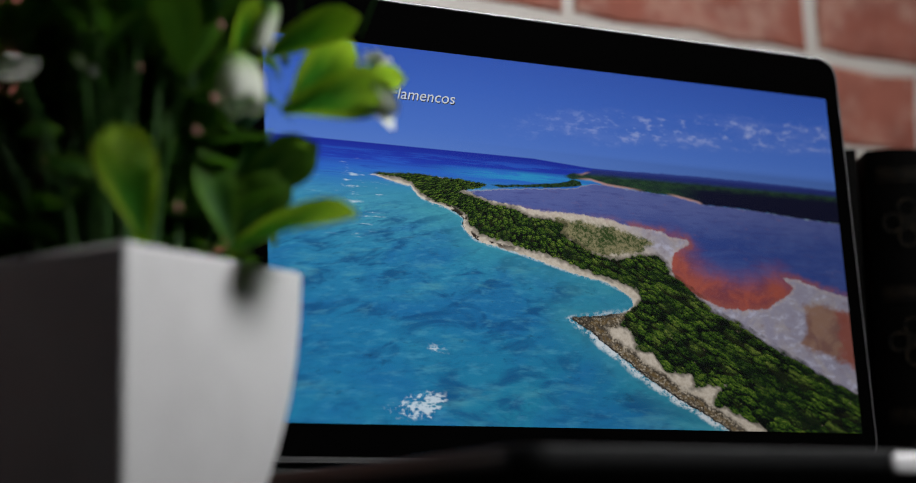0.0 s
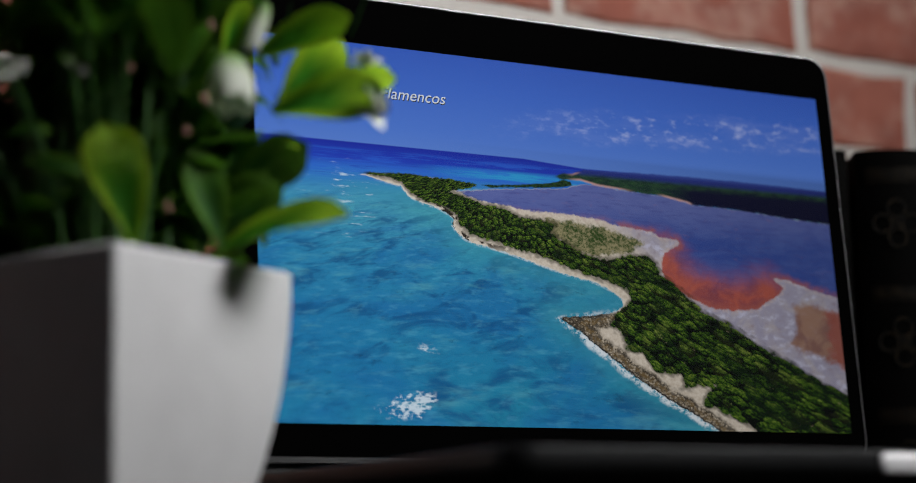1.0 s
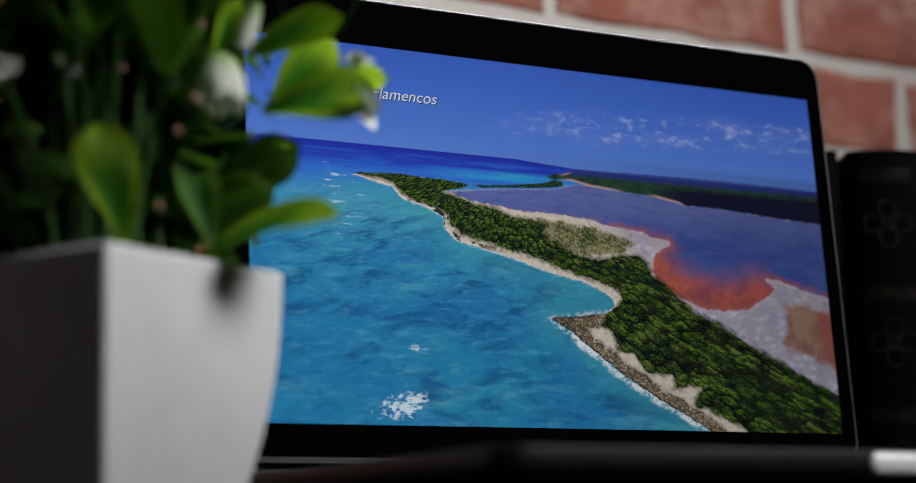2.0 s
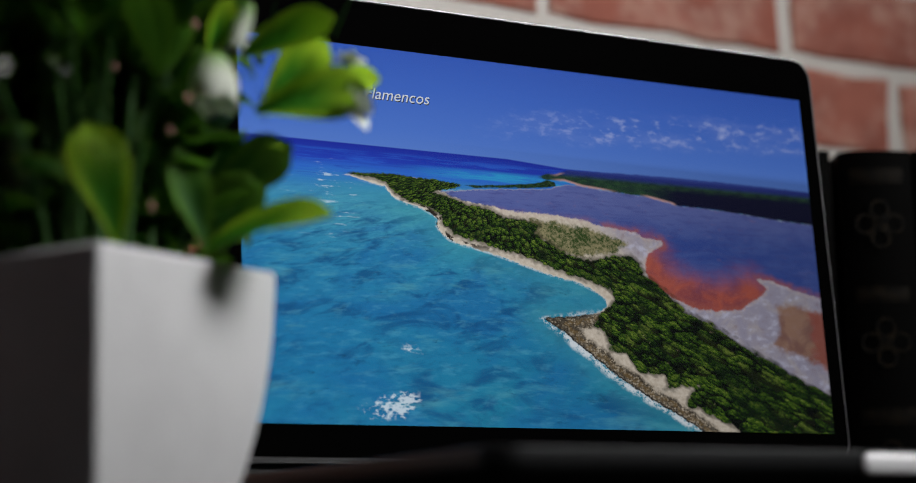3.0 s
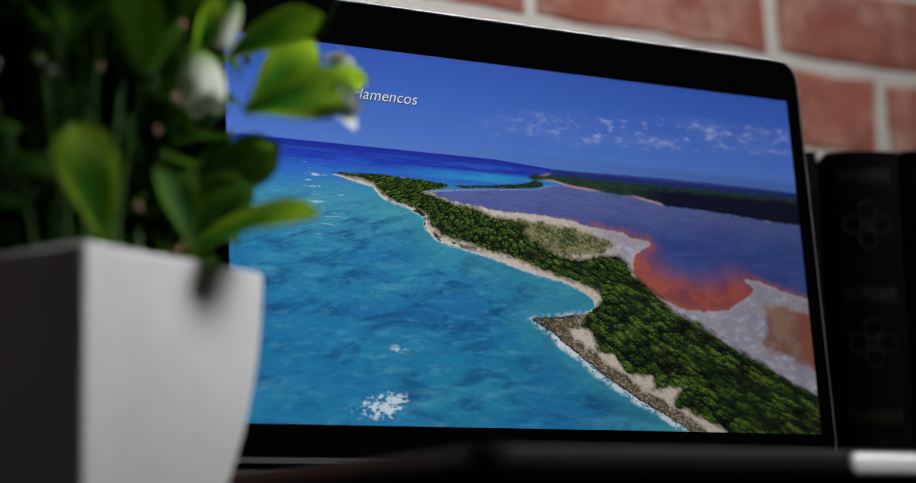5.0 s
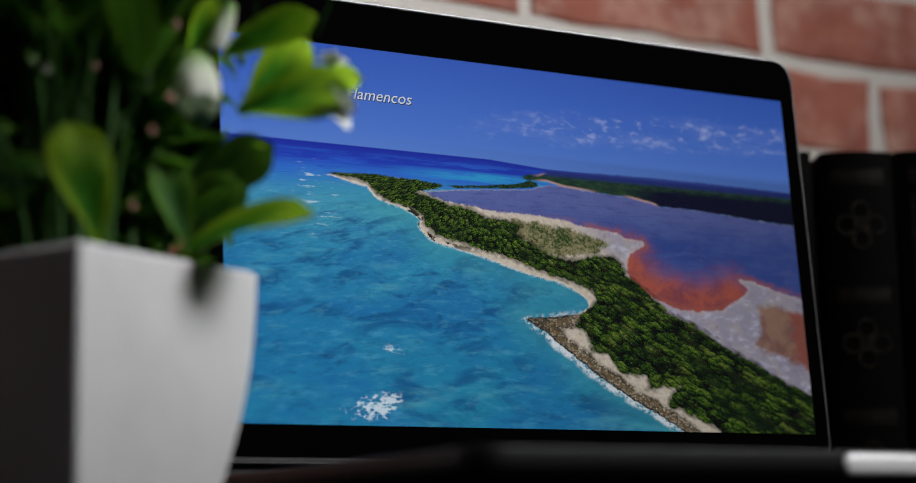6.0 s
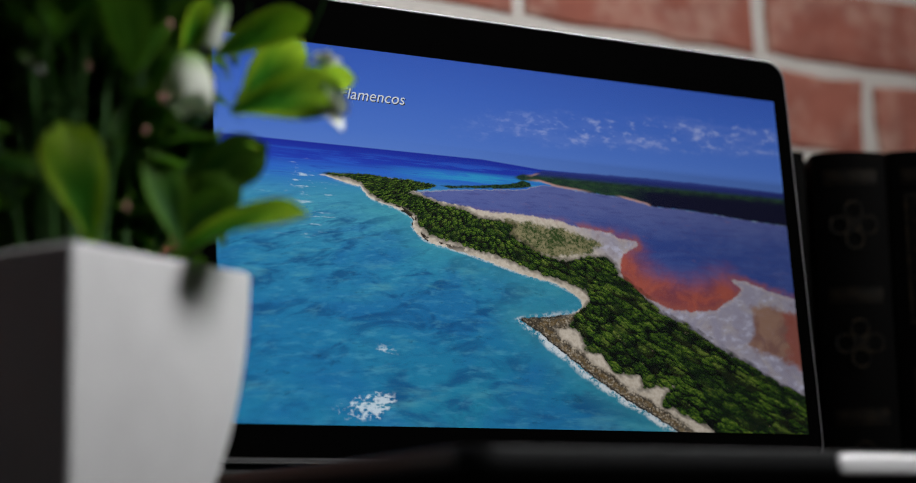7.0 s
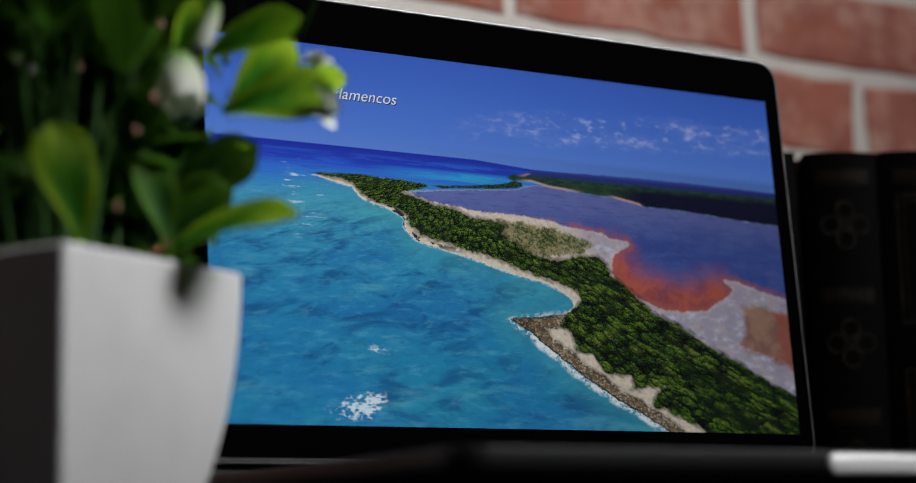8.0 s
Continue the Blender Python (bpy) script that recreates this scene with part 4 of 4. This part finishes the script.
HERO = [
    ((-16.8, 32, 59.1), (-3.3, 34, 53.3), (0.3, 0.7, 0.5), SHADED[1], 1),
    ((-1.2, 30, 59.4), (2.0, 32, 71.3), (0.4, 0.7, 0.4), SHADED[0], 0.8),
    ((-21.7, 34, 75.2), (-9.4, 36, 80.6), (0.3, 0.6, 0.5), SHADED[2], 0.8),
    ((-28.3, 36, 41.9), (-12.2, 38, 46.3), (0.3, 0.7, 0.4), SHADED[3], 1.2),
    ((44.8, -12, 29.3), (41.9, -10, 56.6), (0, 0.9, 0), SHADED[2], 1.2),
    ((-25.1, 28, 72.8), (-33.1, 30, 87.0), (0, 0.9, 0.1), SHADED[0], 1.1),
    ((16.1, 40, 2.9), (7.9, 50, 44.8), (0.25, 0.85, 0.3), BROAD, 1),
    ((38.3, 8, 4.3), (85.4, 27, 24.8), (0, 0.62, 0.8), LEAVES[0], 1.25),
    ((57.8, 4, 56.8), (98.8, 12, 64.9), (0, 0.9, 0.15), BROAD, 0.95),
    ((72.6, -6, 67.4), (103.5, -6, 73.6), (0.3, 0.7, 0.5), BROAD, 0.95),
    ((51.9, 2, 78.0), (86.6, 6, 93.6), (0.2, 0.8, 0.4), LEAVES[2], 1),
    ((60.0, -4, 59.9), (83.4, -4, 87.0), (-0.3, 0.85, -0.05), LEAVES[2], 1.1),
    ((37.8, -12, 29.4), (70.8, -6, 47.8), (-0.3, 0.8, -0.3), SHADED[2], 1.05),
    ((40.0, -4, 8.6), (56.7, -8, 39.1), (-0.4, 0.8, -0.3), SHADED[2], 1.2),
    ((41.4, 10, 5.2), (32.9, 22, 43.5), (0.1, 0.8, 0.1), SHADED[0], 0.8),
    ((42.2, 20, 70.9), (49.7, 22, 95.1), (0.5, 0.7, 0.4), LEAVES[1], 1.05),
    ((-8.6, 30, 76.2), (7.4, 32, 79.1), (0.2, 0.8, 0.3), SHADED[3], 1.2),
    ((12.3, 32, 76.1), (4.6, 34, 89.4), (-0.2, 0.9, 0.1), LEAVES[1], 1),
    ((16.9, 30, 69.9), (17.4, 32, 86.0), (-0.3, 0.9, 0.1), LEAVES[3], 0.8),
    ((27.9, 28, 66.8), (27.1, 30, 93.5), (0.2, 0.9, 0.1), LEAVES[3], 0.7),
    ((-22.2, 36, 33.3), (4.4, 38, 28.1), (0.1, 0.8, 0), SHADED[3], 1),
    ((33.5, 20, 2.4), (29.6, 24, 10.7), (0.3, 0.8, 0.2), LEAVES[3], 0.9),
    ((32.0, 24, 67.2), (36.7, 26, 87.6), (0.3, 0.8, 0.3), SHADED[1], 1),
    ((33.6, 26, 72.9), (36.7, 28, 78.2), (0.3, 0.8, 0.3), LEAVES[3], 1),
    ((22.1, 28, 51.3), (20.6, 30, 36.1), (0.2, 0.9, 0), SHADED[1], 0.8),
    ((50.0, -6, 57.3), (44.9, -4, 74.3), (0.2, 0.8, 0), SHADED[0], 1),
    ((53.2, -18, 11.9), (46.7, -18, 31.6), (0.2, 0.8, 0), SHADED[2], 1.2),
    ((47.2, -4, 44.9), (54.3, -2, 52.7), (0.4, 0.6, 0.6), LEAVES[3], 1),
    ((55.6, -14, 74.7), (48.0, -14, 86.4), (0.4, 0.8, 0.3), LEAVES[3], 1.2),
    ((60.9, -4, 45.8), (67.8, -2, 46.7), (0.4, 0.6, 0.6), LEAVES[3], 1.3),
]
for s, e, f, mesh, wide in HERO:
    leaf(spot(*s), spot(*e), VIEW_R * (f[0] + 0.2) + VIEW_F * f[1] + UP * (f[2] + 0.1), mesh, wide)

# sprigs: a curved stem with whorls of leaves
spread = []
for i in range(64):
    ang = i * 2.39996 + rnd.uniform(-0.3, 0.3)
    rad = 0.030 * math.sqrt((i + 0.5) / 64)
    foot = Vector((rad * math.cos(ang), rad * math.sin(ang), POT_H - 0.006))
    lean = Vector((math.cos(ang), math.sin(ang), 0))
    reach, tall = rnd.uniform(0.012, 0.048) * (0.4 + 0.9 * i / 64), rnd.uniform(0.06, 0.17) * (1.1 - 0.4 * i / 64)
    if lean.dot(VIEW_R) > 0.3:
        reach *= 0.45
    pts = [foot + lean * reach * (s * s) + UP * tall * s for s in (0, 0.2, 0.4, 0.6, 0.8, 1.0)]
    part("stem", tube(pts, [0.0013, 0.0012, 0.0011, 0.001, 0.0009, 0.0006], 5), STEM, plant, smooth=60)
    for lvl in (0.18, 0.38, 0.56, 0.74, 0.9, 1.0):
        at = foot + lean * reach * lvl * lvl + UP * tall * lvl
        for w in range(2 if lvl < 1 else 3):
            b = ang + lvl * 9 + w * 3.1416 + rnd.uniform(-0.6, 0.6)
            out = Vector((math.cos(b), math.sin(b), 0))
            rise = rnd.uniform(0.1, 1.3) + (1.0 if lvl == 1.0 else 0)
            d = (out + UP * rise).normalized()
            size = rnd.uniform(0.026, 0.042)
            face = UP - out * 0.4 * rise + Vector((rnd.uniform(-0.3, 0.3), rnd.uniform(-0.3, 0.3), 0))
            tip = at + d * size
            crowded = tip.dot(VIEW_F) > 0.014 and -0.012 < tip.dot(VIEW_R) and tip.z < POT_H + 0.085
            dim = tip.dot(VIEW_R) < 0.0 and tip.z < POT_H + 0.085 and tip.dot(VIEW_F) > 0.0
            if tip.dot(VIEW_R) < 0.058 and not crowded and not dim:
                spread.append((at, tip, face, rnd.choice(SHADED), rnd.uniform(0.8, 1.15)))
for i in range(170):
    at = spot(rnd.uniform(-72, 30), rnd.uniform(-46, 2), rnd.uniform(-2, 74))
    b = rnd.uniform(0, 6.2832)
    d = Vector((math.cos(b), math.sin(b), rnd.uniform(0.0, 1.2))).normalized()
    spread.append((at, at + d * rnd.uniform(0.026, 0.042), UP + VIEW_F * rnd.uniform(-0.6, 0.8), rnd.choice(SHADED), rnd.uniform(0.9, 1.2)))
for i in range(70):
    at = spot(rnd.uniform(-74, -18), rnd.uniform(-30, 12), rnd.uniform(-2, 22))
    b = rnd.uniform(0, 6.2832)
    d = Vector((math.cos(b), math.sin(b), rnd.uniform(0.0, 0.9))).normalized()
    spread.append((at, at + d * rnd.uniform(0.026, 0.042), UP + VIEW_F * rnd.uniform(-0.9, 0.5), rnd.choice(SHADED), rnd.uniform(0.9, 1.2)))
# unseen leaves added overhead to shade the foliage on the left
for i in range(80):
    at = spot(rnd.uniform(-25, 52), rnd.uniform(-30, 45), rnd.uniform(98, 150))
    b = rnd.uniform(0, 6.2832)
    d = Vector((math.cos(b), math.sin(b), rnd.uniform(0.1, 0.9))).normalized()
    spread.append((at, at + d * rnd.uniform(0.026, 0.042), UP + VIEW_F * rnd.uniform(-0.6, 0.6), rnd.choice(SHADED), rnd.uniform(0.9, 1.2)))
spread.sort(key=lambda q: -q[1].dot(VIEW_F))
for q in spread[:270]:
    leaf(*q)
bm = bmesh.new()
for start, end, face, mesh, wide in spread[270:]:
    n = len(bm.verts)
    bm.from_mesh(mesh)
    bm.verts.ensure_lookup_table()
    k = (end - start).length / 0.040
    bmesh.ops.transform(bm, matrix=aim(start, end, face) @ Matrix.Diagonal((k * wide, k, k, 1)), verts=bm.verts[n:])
tagged(part("inner_leaves", bm, SHADED_LEAF, plant, "dense green leaves behind"), kind="stuff")

# thin arching blades
for i in range(26):
    ang = rnd.uniform(0.3, 2.9)     # towards the back and sides
    out = Vector((math.cos(ang), math.sin(ang), 0))
    foot = out * rnd.uniform(0.0, 0.022) + RIM - UP * 0.006
    leaf(foot, foot + (out * rnd.uniform(0.1, 0.45) + UP).normalized() * rnd.uniform(0.09, 0.15), out + UP * 0.2, BLADE, rnd.uniform(0.8, 1.2), "blade", 0.10)
for s, e in (((64.9, 4, 100.7), (63.2, 4, 83.6)), ((92.2, -10, 105.2), (83.1, -10, 85.2)), ((58.4, 2, 66.4), (61.2, 2, 51.7)), ((64.4, -4, 73.6), (56.2, -4, 59.3)), ((12.8, 38, 90.5), (12.4, 38, 63.2)), ((23.7, 30, 69.4), (22.6, 30, 92.5)), ((30.9, 28, 86.7), (29.2, 28, 93.4)), ((37.5, 26, 93.5), (39.2, 26, 78.7))):
    leaf(spot(*s), spot(*e), VIEW_F, BLADE, 1.3, "blade", 0.10)


def flower(centre, toward, petals, size, mesh):
    """A small bloom: white petals round a bud; it faces toward."""
    hub = part("flower", tube([centre - toward * size * 0.3, centre, centre + toward * size * 0.2], [0.0008, 0.0018, 0.0010], 7), STEM, plant,
               "small white flower", smooth=60)
    side = toward.cross(UP).normalized()
    up = side.cross(toward)
    for k in range(petals):
        b = 6.2832 * k / petals + rnd.uniform(-0.2, 0.2)
        d = (math.cos(b) * side + math.sin(b) * up) * 0.9 + toward * 0.8
        leaf(centre, centre + d.normalized() * size, toward - d * 0.2, mesh, rnd.uniform(0.9, 1.2), "petal", 0.016, hub)


def bloom(a, b, r, n=20, rows=9):
    """A half-closed cup of five petals from its foot a to its mouth b."""
    axis = (b - a).normalized()
    side = axis.cross(VIEW_F).normalized()
    up = axis.cross(side)
    bm = bmesh.new()
    uvl = bm.loops.layers.uv.new("UVMap")
    grid = []
    for j in range(rows + 1):
        s = j / rows
        row = []
        for i in range(n):
            ang = 6.2832 * i / n
            lobe = abs(math.cos(2.5 * ang + 0.6))
            w = r * (0.25 + 0.75 * math.sin(math.pi * (0.06 + 0.66 * s)) ** 0.7) * (0.90 + 0.12 * lobe)
            at = a + (b - a) * s * (0.86 + 0.16 * lobe) + (math.cos(ang) * side + math.sin(ang) * up) * w
            row.append((bm.verts.new(at), i / n, s))
        grid.append(row)
    for lower, upper in zip(grid, grid[1:]):
        for i in range(n):
            quad = (lower[i], lower[(i + 1) % n], upper[(i + 1) % n], upper[i])
            f = bm.faces.new([q[0] for q in quad])
            for loop, q in zip(f.loops, quad):
                loop[uvl].uv = (q[1], q[2])
    bmesh.ops.solidify(bm, geom=bm.faces[:], thickness=0.0004)
    return bm


for petals in ([((91.3, 13, 63.4), (102.1, 15, 53.8)), ((88.0, 13, 55.8), (100.8, 15, 49.4)), ((93.0, 13, 59.6), (98.8, 15, 53.0))],
               [((90.6, -4, 75.4), (84.7, -3, 79.2)), ((90.6, -4, 75.4), (88.1, -3, 82.2)), ((90.6, -4, 75.4), (93.2, -3, 81.7)), ((90.6, -4, 75.4), (97.5, -3, 78.8))]):
    hub = part("flower", tube([spot(*petals[0][0]) - UP * 0.002, spot(*petals[0][0]), spot(*petals[0][0]) + UP * 0.001], [0.0006, 0.0012, 0.0004], 6), STEM, plant,
               "open white flower with narrow petals", smooth=60)
    for s, e in petals:
        leaf(spot(*s), spot(*e), VIEW_F * 0.6 + UP * 0.7 + VIEW_R * 0.5, PETALS[1], 1.7, "petal", 0.016, hub)
for s, f, n, size, k in (((57.5, -12, 80.4), (-0.2, 0.6, 0.7), 5, 0.008, 0),):
    flower(spot(*s), (VIEW_R * f[0] + VIEW_F * f[1] + UP * f[2]).normalized(), n, size, PETALS[k])
for s, e, r in (((44.5, 22, 71.4), (46.6, 28, 52.2), 0.0086), ((57.3, 20, 91.3), (52.2, 22, 74.6), 0.0034)):
    a, b = spot(*s), spot(*e)
    part("closed_bloom", bloom(a, b, r), PETAL, plant, "closed white flower cup", smooth=70)
# loose petals among the leaves
for s, e, wide, turn_up in (((-37.9, 54, 61.1), (-15.6, 56, 52.3), 1.5, 0.55), ((-9.8, 44, 67.6), (3.8, 46, 57.5), 0.35, 0.0)):
    leaf(spot(*s), spot(*e), VIEW_F * 0.6 + (UP + VIEW_R) * turn_up, PETALS[0], wide, "petal", 0.016)
for s, r in (((37.7, 34, 52.0), 0.0015), ((31.9, 34, 41.1), 0.0012), ((39.2, 30, 79.2), 0.0013), ((13.6, 40, 62.2), 0.0009), ((26.2, 36, 14.5), 0.0012)):
    c, r = spot(*s), r * 0.8
    part("bud", tube([c, c + UP * r, c + UP * r * 2.4, c + UP * r * 3.2], [r * 0.4, r, r, r * 0.3], 7), BUD, plant, "tiny pink bud", smooth=70)

# ---- brick wall: backing, then its bricks ----
COURSE, MODULE, JOINT = 0.0720, 0.2190, 0.0120
wall = solid("wall_north", box((-1.3, -0.0018, 0.0), (1.9, 0.12, ROOF)), MORTAR, "red brick wall with pale mortar joints", "wall", m=WALL)


def brick_mesh(seed):
    """A brick with a chipped, wavering outline and a rounded front arris."""
    r = random.Random(seed)
    hw, hh = (MODULE - JOINT) / 2, (COURSE - JOINT) / 2
    outline = [(-hw + 2 * hw * k / 6, -hh) for k in range(6)] + [(hw, -hh), (hw, 0.0)]
    outline += [(hw - 2 * hw * k / 6, hh) for k in range(6)] + [(-hw, hh), (-hw, 0.0)]
    outline = [(x + r.uniform(-0.0024, 0.0024), z + r.uniform(-0.0026, 0.0026)) for x, z in outline]
    tilt = r.uniform(-0.0004, 0.0004)
    rings = [[(x * (1 - s / hw), y + tilt * (x / hw if y < 0.01 else 0), z * (1 - s / hh)) for x, z in outline] for y, s in ((0.03, 0.0), (-0.0016, 0.0), (-0.0036, 0.0026))]
    return mesh_of("brick", loft(rings), BRICK, 30)


KINDS = [brick_mesh(s) for s in range(10)]
verts, faces = [], []
first = 1.1080 - 14 * COURSE
for row in range(-2, 40):
    z = first + (row + 0.5) * COURSE
    if z < 0.02 or z > ROOF - 0.04:
        continue
    for col in range(-10, 11):
        x = 0.5606 + (col + 0.5) * MODULE - (0.0 if row % 2 == 0 else MODULE / 2)
        if x < -1.18 or x > 1.75:
            continue
        if 0.70 < z < 1.60 and -0.9 < x < 1.55:
            ob = part("brick", rnd.choice(KINDS), BRICK, wall)
            ob.location = (x, rnd.uniform(-0.0006, 0.0004), z)
        else:
            n = len(verts)
            for dy, s in ((0.03, 0), (-0.002, 0), (-0.0034, 0.002)):
                for dx, dz in ((-1, -1), (1, -1), (1, 1), (-1, 1)):
                    verts.append((x + dx * ((MODULE - JOINT) / 2 - s), dy, z + dz * ((COURSE - JOINT) / 2 - s)))
            for a in (0, 4):
                faces += [(n + a + k, n + a + (k + 1) % 4, n + a + 4 + (k + 1) % 4, n + a + 4 + k) for k in range(4)]
            faces.append((n + 8, n + 9, n + 10, n + 11))
me = bpy.data.meshes.new("far_bricks")
me.from_pydata(verts, [], faces)
me.materials.append(BRICK)
tagged(part("far_bricks", me, BRICK, wall), kind="stuff")
